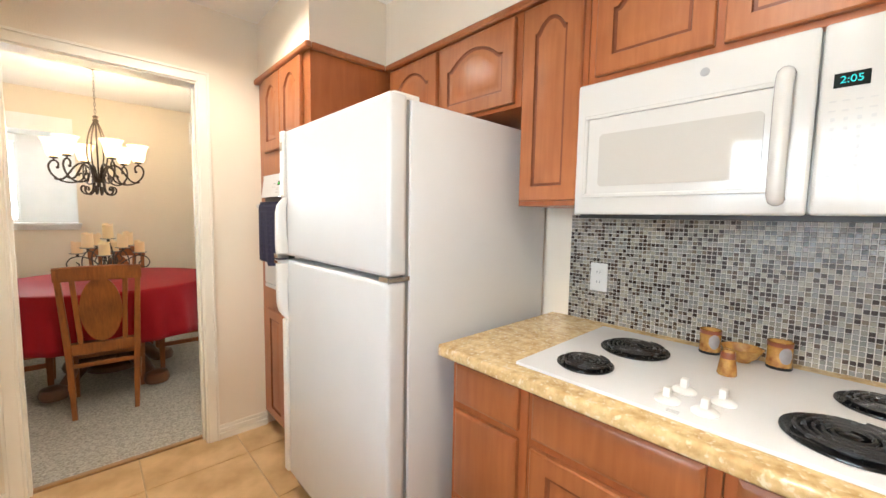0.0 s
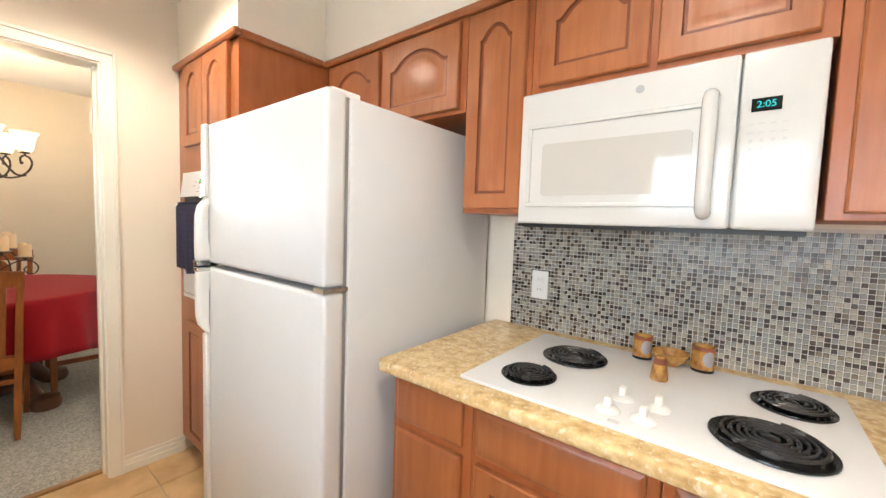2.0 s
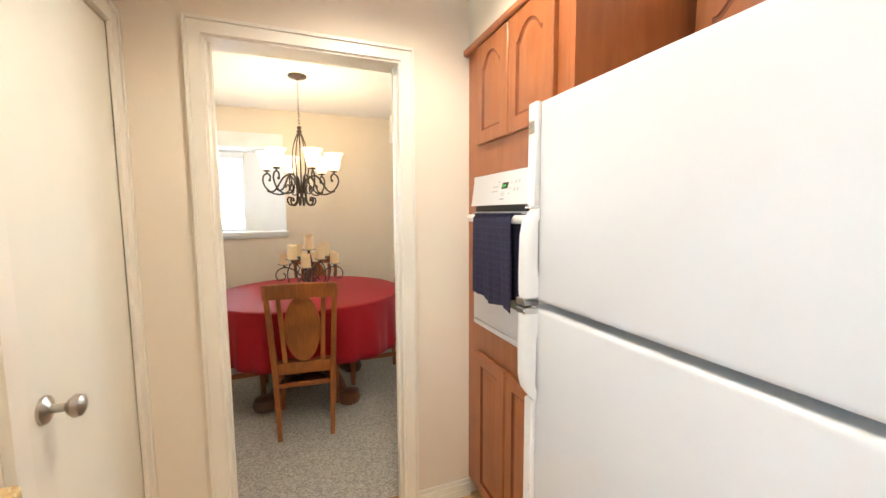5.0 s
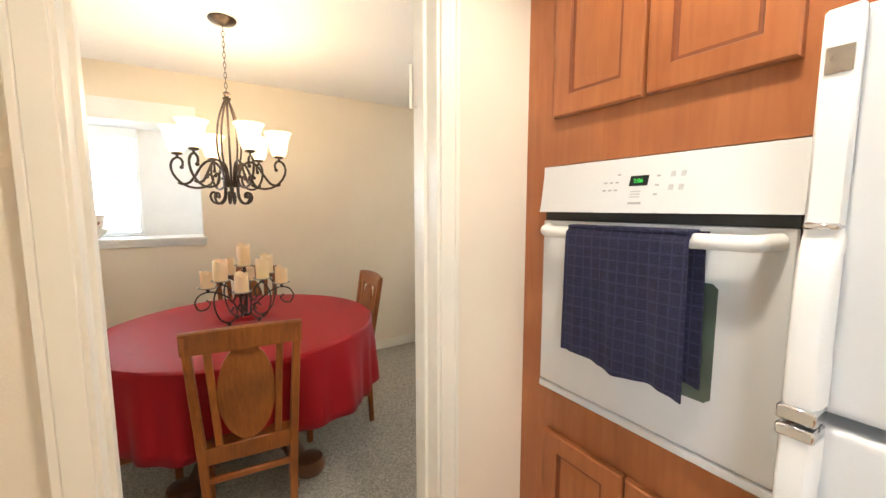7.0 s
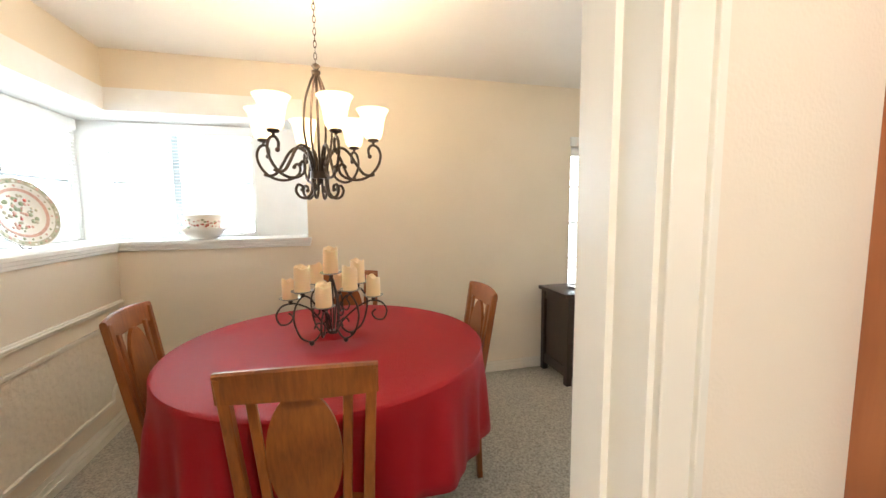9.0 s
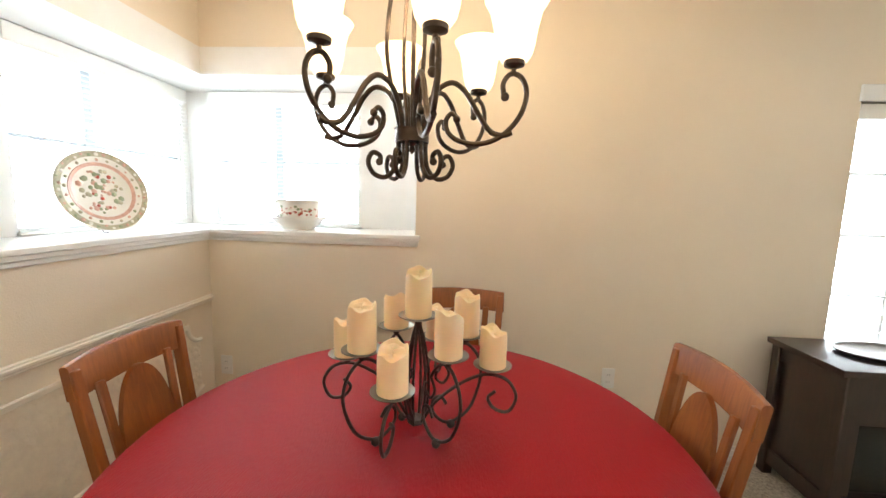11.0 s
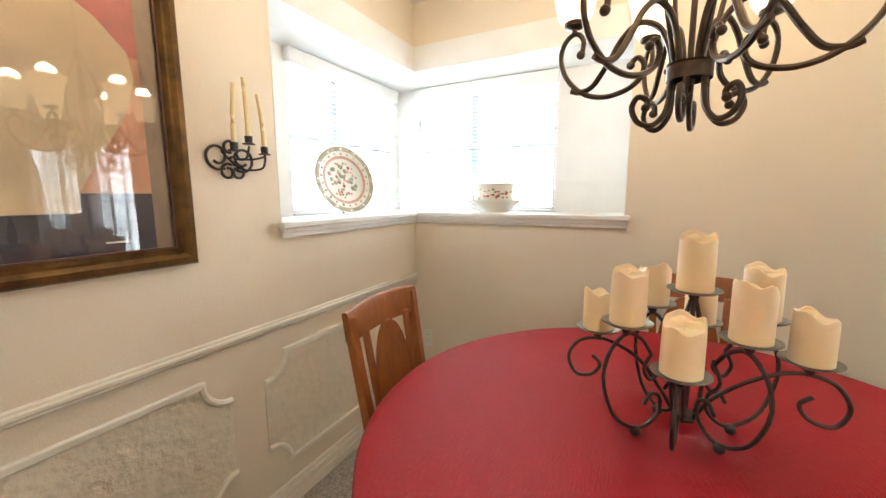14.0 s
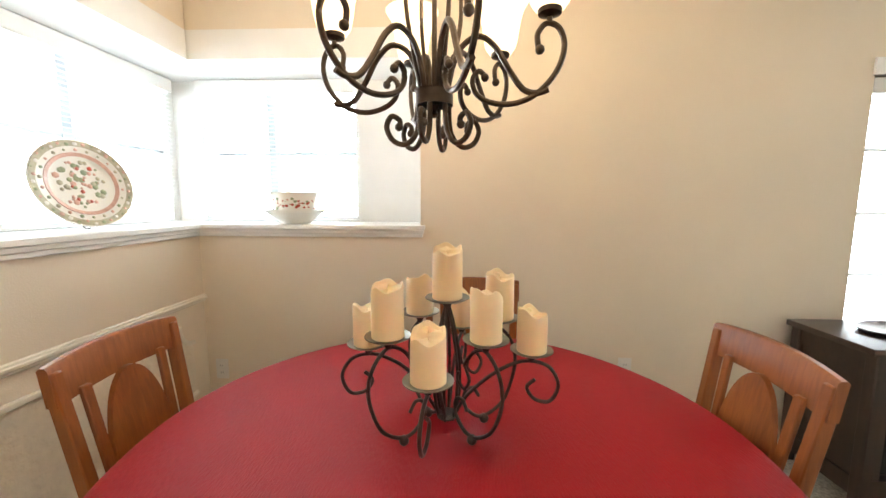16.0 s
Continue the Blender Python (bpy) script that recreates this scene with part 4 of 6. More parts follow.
def stripes_material():
    """Terry cloth with a woven windowpane check."""
    m = material("navy_terry_check", (0.018, 0.018, 0.055), 0.95, vary=0.35, scale=70, bump=0.7, bump_scale=420)
    n, l = m.node_tree.nodes, m.node_tree.links
    b = n["Principled BSDF"]
    prev = b.inputs["Base Color"].links[0].from_socket
    co, sep = n.new("ShaderNodeTexCoord"), n.new("ShaderNodeSeparateXYZ")
    l.new(co.outputs["Object"], sep.inputs[0])
    outs = []
    for axis, count in ((1, 44.0), (2, 40.0)):
        a, f, g = (n.new("ShaderNodeMath") for _ in range(3))
        a.operation, f.operation, g.operation = "MULTIPLY", "FRACT", "LESS_THAN"
        a.inputs[1].default_value, g.inputs[1].default_value = count, 0.16
        l.new(sep.outputs[axis], a.inputs[0])
        l.new(a.outputs[0], f.inputs[0])
        l.new(f.outputs[0], g.inputs[0])
        outs.append(g)
    mx = n.new("ShaderNodeMath")
    mx.operation = "MAXIMUM"
    l.new(outs[0].outputs[0], mx.inputs[0])
    l.new(outs[1].outputs[0], mx.inputs[1])
    sc = n.new("ShaderNodeMath")
    sc.operation = "MULTIPLY"
    sc.inputs[1].default_value = 0.24
    l.new(mx.outputs[0], sc.inputs[0])
    mix = n.new("ShaderNodeMixRGB")
    l.new(sc.outputs[0], mix.inputs[0])
    l.new(prev, mix.inputs[1])
    mix.inputs[2].default_value = (0.075, 0.075, 0.15, 1)
    l.new(mix.outputs[0], b.inputs["Base Color"])
    return m


M_TCHECK = stripes_material()
tw = thing("dish_towel", VX - 0.05, 5.405, 1.0, "navy blue checked dish towel hung over the oven handle", "towel")
part("front_layer", towel_sheet(5.243, 5.528, 1.062, 1.080, VX - 0.074, 0.006, 0.004), M_TCHECK, tw)
part("back_layer", towel_sheet(5.230, 5.505, 1.085, 1.085, VX - 0.036, 0.010, 0.004), M_TCHECK, tw)
part("fold", boxes((VX - 0.072, VX - 0.030, 5.243, 5.527, 1.394, 1.402), bevel=0.0035, seg=2), M_TCHECK, tw)

SHIFT = Vector((0.025, 0.06, -0.012))
# ---- microwave ----
mw = thing("microwave", 4.2, 3.61, 1.362, "white over-the-range microwave with a cyan clock", "microwave")
MX, MY0, MY1, MZ0, MZ1 = 4.005, 3.245, 3.962, 1.362, 1.774
part("body", boxes((MX + 0.035, XR - 0.002, MY0, MY1, MZ0 + 0.004, MZ1), bevel=0.006), M_GLOSS, mw)
SP = 3.395
dm = part("door", boxes((MX, MX + 0.04, SP + 0.002, MY1, MZ0, MZ1), bevel=0.009, seg=3), M_GLOSS, mw, "white moulded door")
ctl = part("control_panel", boxes((MX, MX + 0.04, MY0, SP - 0.002, MZ0, MZ1), bevel=0.009, seg=3), M_GLOSS, mw, "white keypad panel")
part("underside", boxes((MX + 0.03, XR - 0.01, MY0 + 0.01, MY1 - 0.01, MZ0 - 0.012, MZ0 + 0.004)), M_BLACK, mw, "dark underside grille")
part("door_frame", boxes((MX - 0.006, MX + 0.002, SP + 0.05, MY1 - 0.03, 1.66, 1.672), (MX - 0.006, MX + 0.002, SP + 0.05, MY1 - 0.03, 1.415, 1.427),
                         (MX - 0.006, MX + 0.002, MY1 - 0.042, MY1 - 0.03, 1.427, 1.66), (MX - 0.006, MX + 0.002, SP + 0.05, SP + 0.06, 1.427, 1.66), bevel=0.002), M_GLOSS, dm)
ow = bmesh.new()
slab(ow, [(SP + 0.088 + 0.40 * a, 1.45 + 0.16 * b) for a, b in ((0.02, 0), (0.98, 0), (1, 0.05), (1, 0.95), (0.98, 1), (0.02, 1), (0, 0.95), (0, 0.05))], 0.003, "x", MX - 0.0035)
part("door_window", ow, M_MIRR, dm, "grey tinted glass window", smooth=False)
hb = bmesh.new()
tube(hb, [(MX - 0.0, 3.45, 1.685), (MX - 0.022, 3.45, 1.675), (MX - 0.030, 3.45, 1.62), (MX - 0.031, 3.45, 1.53), (MX - 0.030, 3.45, 1.46), (MX - 0.022, 3.45, 1.41), (MX - 0.0, 3.45, 1.40)], 0.017, 10, 5, flat=1.0)
part("handle", hb, M_GLOSS, dm, "white upright bar handle")
part("maker_badge", lathe(bmesh.new(), [(0.011, 0), (0.011, 0.0015), (0.008, 0.002), (0.0001, 0.002)], 20, MX + 0.0005, 3.612, 1.731, tilt=Matrix.Rotation(radians(-90), 3, "Y")), M_KEY, dm, "round grey maker badge")
part("display", boxes((MX - 0.0016, MX + 0.001, 3.318, 3.372, 1.634, 1.664)), M_LCD, ctl, "black clock display")
writing("2:05", 0.021, Matrix.Translation((MX - 0.0022, 3.345, 1.649)) @ WEST, M_LCDC, ctl)
key = None
for r in range(9):
    for c in range(4):
        y, z = 3.305 + c * 0.02, 1.605 - r * 0.020
        part("key_mark", boxes((MX - 0.001, MX + 0.001, y, y + (0.011 if r < 2 else 0.007), z, z + (0.003 if r < 2 else 0.007))), M_KEYL, ctl, smooth=False)

SHIFT = Vector((-0.095, 0.03, 0))
# ---- cooktop ----
ZT = 0.9145
ck = thing("cooktop", 4.07, 3.56, ZT, "white electric coil cooktop set in the counter", "cooktop")
part("top_plate", boxes((3.822, 4.385, 3.16, 3.985, ZT, ZT + 0.010), bevel=0.004, seg=2), M_TOPW, ck)
ZP = ZT + 0.0102


def burner(x, y, r):
    b = part("drip_pan", lathe(bmesh.new(), [(r * 1.0, -0.001), (r * 1.05, 0.003), (r * 1.04, 0.006), (r * 0.96, 0.005), (r * 0.9, 0.001), (r * 0.3, 0.0005), (0.0001, 0.0005)], 36, x, y, ZP), M_PAN, ck, "glossy black drip pan")
    pts, turns = [], 4.0 if r < 0.085 else 5.0
    for k in range(int(turns * 26)):
        a = 2 * math.pi * k / 26
        rr = r * 0.22 + (r * 0.9 - r * 0.22) * k / (turns * 26)
        pts.append((x + rr * math.cos(a), y + rr * math.sin(a), ZP + 0.0125))
    part("coil", tube(bmesh.new(), pts, 0.0046, 6, 1), M_COIL, b, "black spiral heating coil")
    part("medallion", lathe(bmesh.new(), [(r * 0.17, 0), (r * 0.17, 0.012), (r * 0.12, 0.014), (0.0001, 0.0145)], 16, x, y, ZP + 0.001), M_COIL, b)


for bx, by, br in ((3.95, 3.84, 0.073), (4.185, 3.795, 0.094), (4.215, 3.275, 0.077), (3.966, 3.325, 0.098)):
    burner(bx, by, br)
for kx, ky in ((3.972, 3.60), (3.89, 3.612), (3.972, 3.523), (3.888, 3.538)):
    k = part("knob", lathe(bmesh.new(), [(0.026, 0), (0.027, 0.003), (0.022, 0.008), (0.013, 0.013), (0.0001, 0.014)], 24, kx, ky, ZP), M_PLAST, ck, "white cooktop knob")
    gb = bmesh.new()
    box(gb, kx - 0.013, kx + 0.013, ky - 0.0075, ky + 0.0075, ZP + 0.010, ZP + 0.033, 0.004, 2)
    for v in gb.verts:
        if v.co.z > ZP + 0.02:
            v.co.x = kx + (v.co.x - kx) * 0.75
    part("grip", gb, M_PLAST, k)
for k in range(3):
    part("printed_line", boxes((3.835 + k * 0.006, 3.838 + k * 0.006, 3.575, 3.60, ZP - 0.0005, ZP + 0.0004)), M_KEYL, ck)

# ---- ceramics on the cooktop ----
SHIFT = Vector((-0.06, 0.04, 0))


def mug(x, y, r, h, label):
    t = thing("ceramic_cup", x, y, ZP, label, "cup", "ochre ceramics on the cooktop")
    part("body", lathe(bmesh.new(), [(r * 0.9, 0), (r * 1.02, 0.006), (r, 0.02), (r * 0.98, h * 0.6), (r * 1.03, h), (r * 0.9, h), (r * 0.86, h * 0.3), (0.0001, h * 0.25)], 24, x, y, ZP), M_CERAM, t)
    part("foot_band", lathe(bmesh.new(), [(r * 1.03, 0.0), (r * 1.045, 0.004), (r * 1.03, 0.008)], 24, x, y, ZP, cap=False), M_PAN, t, "dark foot ring")
    part("rim_band", lathe(bmesh.new(), [(r * 1.02, h - 0.012), (r * 1.045, h - 0.006), (r * 1.035, h)], 24, x, y, ZP, cap=False), M_CERAMB, t, "rust brown glazed rim")
    arc = bmesh.new()
    ring = []
    for k in range(-6, 7):
        a = radians(180 + 35) + k * 0.09
        ring.append([arc.verts.new((x + rr * math.cos(a), y + rr * math.sin(a), ZP + h * (0.55 + s * 0.30 * math.sqrt(max(0, 1 - (k / 6.2) ** 2))))) for rr in (r * 1.0, r * 1.03) for s in (-1, 1)])
    for a, b in zip(ring, ring[1:]):
        for i, j in ((0, 1), (1, 3), (3, 2), (2, 0)):
            arc.faces.new((a[i], a[j], b[j], b[i]))
    arc.faces.new([ring[0][i] for i in (0, 1, 3, 2)])
    arc.faces.new([ring[-1][i] for i in (0, 1, 3, 2)])
    part("painted_oval", arc, M_CERAMG, t, "grey painted oval")
    return t


mug(4.315, 3.622, 0.028, 0.074, "ochre glazed ceramic cup with a painted oval")
mug(4.318, 3.458, 0.029, 0.076, "ochre glazed ceramic cup with a painted oval")
sh = thing("ceramic_shaker", 4.143, 3.545, ZP, "small ochre ceramic shaker with rust marks", "shaker", "ochre ceramics on the cooktop")
part("body", lathe(bmesh.new(), [(0.021, 0), (0.023, 0.004), (0.021, 0.02), (0.017, 0.05), (0.015, 0.062), (0.010, 0.068), (0.0001, 0.07)], 20, 4.143, 3.545, ZP), M_CERAM, sh)
part("rust_band", lathe(bmesh.new(), [(0.0178, 0.046), (0.0172, 0.056), (0.0155, 0.063)], 20, 4.143, 3.545, ZP, cap=False), M_CERAMB, sh, "rust brown shoulder")
bw = thing("ceramic_bowl", 4.30, 3.54, ZP, "shallow ochre ceramic bowl between the cups", "bowl", "ochre ceramics on the cooktop")
part("body", lathe(bmesh.new(), [(0.022, 0), (0.024, 0.004), (0.040, 0.018), (0.052, 0.042), (0.0495, 0.0425), (0.037, 0.02), (0.0001, 0.008)], 28, 4.30, 3.54, ZP), M_CERAM, bw)

SHIFT = Vector((0, 0, 0))
# ---- outlets, switches, pantry door ----


def wall_plate(name, m, w, h, label, kind):
    t = thing(name, 0, 0, 0, label, "outlet" if kind == "outlet" else "switch", "wall plates")
    t.matrix_basis = m
    part("plate", box(bmesh.new(), -w / 2, w / 2, 0, 0.006, -h / 2, h / 2, 0.002), M_PLAST, t, local=True)
    if kind == "outlet":
        for s in (-1, 1):
            r = part("receptacle", box(bmesh.new(), -0.016, 0.016, 0.005, 0.0085, s * 0.02 - 0.013, s * 0.02 + 0.013, 0.002), M_PLAST, t, local=True)
            for q in (-0.006, 0.006):
                part("slot", box(bmesh.new(), q - 0.0012, q + 0.0012, 0.008, 0.0088, s * 0.02 - 0.004, s * 0.02 + 0.006), M_GREYP, r, local=True)
    else:
        for q in (-w / 4, w / 4):
            part("rocker", box(bmesh.new(), q - 0.016, q + 0.016, 0.005, 0.011, -0.033, 0.033, 0.003), M_PLAST, t, local=True)
    return t


wall_plate("wall_outlet", pose(XR - 0.0075, 4.078, 1.10, 0, 0, 90), 0.07, 0.115, "white duplex outlet on the mosaic backsplash", "outlet")
wall_plate("light_switch", pose(XR - 0.0075, 3.03, 1.10, 0, 0, 90), 0.12, 0.125, "white double rocker switch on the mosaic backsplash", "switch")
wall_plate("wall_outlet", pose(3.88, YF, 0.45, 0, 0, 180), 0.07, 0.115, "ivory duplex outlet on the dining room wall", "outlet")
wall_plate("wall_outlet", pose(1.66, YF, 0.40, 0, 0, 180), 0.07, 0.115, "ivory duplex outlet on the dining room wall", "outlet")

moulded_casing("door_casing_3", "x", PX, 1, 5.215, 5.789, 2.012, "cream painted casing round the pantry door", w=0.06)
pd = thing("pantry_door", PX - 0.02, 5.5, 0, "closed cream flush pantry door", "door")
part("leaf", boxes((PX - 0.042, PX - 0.004, 5.217, 5.799, 0.012, 2.006), bevel=0.002), M_DOOR, pd)
kb = part("knob", lathe(bmesh.new(), [(0.0, 0), (0.032, 0.0), (0.031, 0.006), (0.022, 0.010), (0.010, 0.014), (0.010, 0.04), (0.018, 0.045), (0.026, 0.055), (0.024, 0.068), (0.012, 0.074), (0.0001, 0.075)], 24, PX - 0.004, 5.30, 0.965, tilt=Matrix.Rotation(radians(90), 3, "Y")), M_NICKEL, pd, "brushed nickel knob")
for z in (0.30, 1.78):
    part("hinge", lathe(bmesh.new(), [(0.007, 0), (0.007, 0.09)], 8, PX + 0.004, 5.80, z), M_TRIM, pd, "painted hinge")
for cx, cy in CANS:
    t = thing("recessed_light", cx, cy, H, "round white recessed ceiling downlight", "ceiling light", "kitchen downlights")
    part("trim_ring", lathe(bmesh.new(), [(0.095, 0.0), (0.095, -0.006), (0.07, -0.008), (0.07, 0.0)], 28, cx, cy, H, cap=False), M_WHITE, t)
    part("lens", lathe(bmesh.new(), [(0.069, -0.003), (0.0001, -0.004)], 24, cx, cy, H), M_CAN, t, "glowing lens")

# ---- dining table, cloth, chairs ----
TX, TY, TZ, TR = 2.955, 7.345, 0.803, 0.69
tb = thing("dining_table", TX, TY, 0.006, "round dark wood pedestal dining table under a red cloth", "table")
part("tabletop", lathe(bmesh.new(), [(0.0001, 0.765), (TR - 0.03, 0.765), (TR - 0.012, 0.775), (TR - 0.012, 0.788), (TR - 0.02, 0.794), (0.0001, 0.794)], 64, TX, TY, 0), M_PED, tb)
part("column", lathe(bmesh.new(), [(0.17, 0.10), (0.17, 0.14), (0.11, 0.18), (0.09, 0.3), (0.13, 0.42), (0.10, 0.55), (0.12, 0.66), (0.22, 0.70), (0.22, 0.765)], 28, TX, TY, 0), M_PED, tb, "turned pedestal column")
for k in range(4):
    a = radians(35 + 90 * k)
    lb_ = bmesh.new()
    pts = [(TX + r * math.cos(a), TY + r * math.sin(a), z) for r, z in ((0.08, 0.20), (0.18, 0.22), (0.27, 0.15), (0.34, 0.075), (0.40, 0.06))]
    tube(lb_, pts, 0.055, 10, 5, taper=0.8)
    lathe(lb_, [(0.045, 0.007), (0.075, 0.02), (0.085, 0.055), (0.07, 0.095), (0.03, 0.11), (0.0001, 0.112)], 16, TX + 0.41 * math.cos(a), TY + 0.41 * math.sin(a), 0)
    part("foot", lb_, M_PED, tb, "carved scroll foot")

cl = bmesh.new()
N, rings = 220, []
for k, (r, z) in enumerate(((0.0001, TZ), (0.2, TZ), (0.4, TZ), (0.58, TZ), (TR - 0.02, TZ), (TR - 0.006, TZ - 0.002), (TR, TZ - 0.009), (TR + 0.001, TZ - 0.03), (TR + 0.003, TZ - 0.08), (TR + 0.006, TZ - 0.16), (TR + 0.009, TZ - 0.25), (TR + 0.012, TZ - 0.34), (TR + 0.013, TZ - 0.385))):
    ring = []
    drop = max(0.0, (TZ - 0.03 - z) / 0.355)
    for i in range(N):
        a = 2 * math.pi * i / N
        wave = 0.6 * math.sin(11 * a + 0.8 * math.sin(3 * a)) + 0.4 * math.sin(19 * a + 1.3) + 0.25 * math.sin(31 * a + 2.0)
        rr = r + (0.008 + 0.026 * drop) * min(1.0, drop * 3) * wave + (0.0015 * math.sin(7 * a) if 0.3 < r < 0.69 else 0)
        for chair_at in (-1.65, 0.14, 1.46, math.pi - 0.12):
            gap = (a - chair_at + math.pi) % (2 * math.pi) - math.pi
            rr -= 0.095 * math.exp(-(gap / 0.33) ** 4) * min(1.0, drop * 2.2)
        zz = z + 0.014 * drop * math.sin(5 * a + 0.7) + 0.006 * drop * wave
        ring.append(cl.verts.new((TX + rr * math.cos(a), TY + rr * math.sin(a), zz)))
    rings.append(ring)
for a, b in zip(rings, rings[1:]):
    for i in range(N):
        cl.faces.new((a[i], a[(i + 1) % N], b[(i + 1) % N], b[i]))
cloth = single("tablecloth", cl, M_CLOTH, "plain deep red tablecloth draped over the round table", "tablecloth", base=(TX, TY, TZ))
sol = cloth.modifiers.new("thickness", "SOLIDIFY")
sol.thickness, sol.offset = 0.002, -1.0


def post(bm, pts, wx, wy):
    """A square post through points, each (x, y, z, scale)."""
    rows = [[bm.verts.new((x + sx * wx * s / 2, y + sy * wy * s / 2, z)) for sx, sy in ((-1, -1), (1, -1), (1, 1), (-1, 1))] for x, y, z, s in pts]
    for a, b in zip(rows, rows[1:]):
        for i in range(4):
            bm.faces.new((a[i], a[(i + 1) % 4], b[(i + 1) % 4], b[i]))
    bm.faces.new(rows[0][::-1])
    bm.faces.new(rows[-1])
    bmesh.ops.bevel(bm, geom=[e for e in bm.edges], offset=0.003, segments=1, affect="EDGES")
    return bm


def back_y(z):
    """How far the back leans at a height."""
    return 0.02 - 0.085 * ((z - 0.45) / 0.52) if z > 0.45 else 0.02 * z / 0.45


part_of = part


def dining_chair(m, label):
    t = thing("dining_chair", 0, 0, 0, label, "chair", "chairs round the table")
    t.matrix_basis = m
    squeeze = Matrix.Diagonal((0.92, 1, 1.015, 1))

    def part(name, bm, mat, parent, label="", local=True):
        bm.transform(squeeze)
        return part_of(name, bm, mat, parent, label, local=True)

    for s in (-1, 1):
        part("back_leg", post(bmesh.new(), [(s * 0.168, 0.0, 0, 0.8), (s * 0.178, 0.018, 0.3, 1.0), (s * 0.186, 0.02, 0.46, 1.05), (s * 0.197, back_y(0.7), 0.7, 0.95), (s * 0.207, back_y(0.90), 0.90, 0.9), (s * 0.2105, back_y(0.955), 0.955, 0.9)], 0.036, 0.034), M_OAK, t, local=True)
        part("front_leg", post(bmesh.new(), [(s * 0.20, 0.41, 0, 0.75), (s * 0.205, 0.41, 0.43, 1.1)], 0.042, 0.042), M_OAK, t, local=True)
        part("slat", post(bmesh.new(), [(s * 0.118, back_y(0.48) + 0.002, 0.475, 1), (s * 0.128, back_y(0.7) + 0.002, 0.7, 1), (s * 0.138, back_y(0.9) + 0.002, 0.90, 1)], 0.030, 0.014), M_OAK, t, local=True)
        part("side_stretcher", boxes((s * 0.19 - 0.009, s * 0.19 + 0.009, 0.015, 0.40, 0.19, 0.225), bevel=0.004), M_OAK, t, local=True)
        part("side_apron", boxes((s * 0.195 - 0.01, s * 0.195 + 0.01, 0.03, 0.40, 0.385, 0.44), bevel=0.002), M_OAK, t, local=True)
    cr, rows = bmesh.new(), []
    for k in range(17):
        u = k / 8 - 1
        bow = -0.022 * (1 - u * u)
        hi, lo = 0.968 + 0.010 * (1 - u * u), 0.882 + 0.004 * (1 - u * u)
        y1, y0 = back_y(0.96) + bow, back_y(0.89) + bow
        rows.append([cr.verts.new((u * 0.228, y, z)) for y, z in ((y0 - 0.011, lo), (y1 - 0.012, hi - 0.006), (y1 - 0.006, hi), (y1 + 0.006, hi), (y1 + 0.012, hi - 0.006), (y0 + 0.012, lo))])
    for a, b in zip(rows, rows[1:]):
        for i in range(6):
            cr.faces.new((a[i], a[(i + 1) % 6], b[(i + 1) % 6], b[i]))
    cr.faces.new(rows[0])
    cr.faces.new(rows[-1])
    part("crest_rail", cr, M_OAK, t, "bowed crest rail", local=True)
    part("lower_rail", boxes((-0.178, 0.178, 0.006, 0.028, 0.405, 0.478), bevel=0.004), M_OAK, t, local=True)
    part("back_stretcher", boxes((-0.172, 0.172, 0.004, 0.022, 0.325, 0.352), bevel=0.004), M_OAK, t, local=True)
    part("front_stretcher", boxes((-0.19, 0.19, 0.402, 0.418, 0.27, 0.305), bevel=0.004), M_OAK, t, local=True)
    part("front_apron", boxes((-0.19, 0.19, 0.40, 0.42, 0.385, 0.44), bevel=0.002), M_OAK, t, local=True)
    ob, ring = bmesh.new(), []
    for off in (-0.007, 0.007):
        ring.append([ob.verts.new((0.112 * math.cos(a), back_y(0.69 + 0.208 * math.sin(a)) + 0.003 + off, 0.69 + 0.208 * math.sin(a))) for a in (2 * math.pi * i / 40 for i in range(40))])
    for i in range(40):
        ob.faces.new((ring[0][i], ring[0][(i + 1) % 40], ring[1][(i + 1) % 40], ring[1][i]))
    ob.faces.new(ring[0])
    ob.faces.new(ring[1])
    part("oval_panel", ob, M_OAK, t, "oval back panel", local=True)
    sb = bmesh.new()
    slab(sb, [(-0.19, 0.015), (0.19, 0.015), (0.225, 0.40), (0.20, 0.435), (-0.20, 0.435), (-0.225, 0.40)], 0.028, "z", 0.44)
    bmesh.ops.bevel(sb, geom=[e for e in sb.edges], offset=0.006, segments=2, affect="EDGES")
    part("seat", sb, M_OAK, t, local=True)
    return t


ch = dining_chair(pose(2.885, 6.65, 0.006, 0, 0, -5), "honey oak dining chair with an oval back, at the table")
NARROW = Matrix.Diagonal((0.89, 1, 1, 1))
copy_thing(ch, pose(2.185, 7.425, 0.006, 0, 0, -89) @ NARROW)
copy_thing(ch, pose(3.672, 7.445, 0.006, 0, 0, 89) @ NARROW)
copy_thing(ch, pose(3.04, 8.14, 0.006, 0, 0, 180))

# ---- candle stand and candles ----
SX, SY, SZ = 2.956, 7.362, TZ + 0.001
st = thing("candle_stand", SX, SY, SZ, "black wrought iron candle stand with scrolled legs", "candelabra")
MID = [(-0.120, -0.085, 0.250), (0.082, -0.080, 0.244), (-0.070, 0.078, 0.256), (0.122, 0.045, 0.254)]
LOW = [(-0.030, -0.170, 0.196), (0.190, -0.008, 0.196), (-0.180, -0.006, 0.205), (0.035, 0.165, 0.200)]
TOPP = (0.0, 0.0, 0.312)


def radial(ang, r, z):
    return (SX + r * math.cos(ang), SY + r * math.sin(ang), SZ + z)


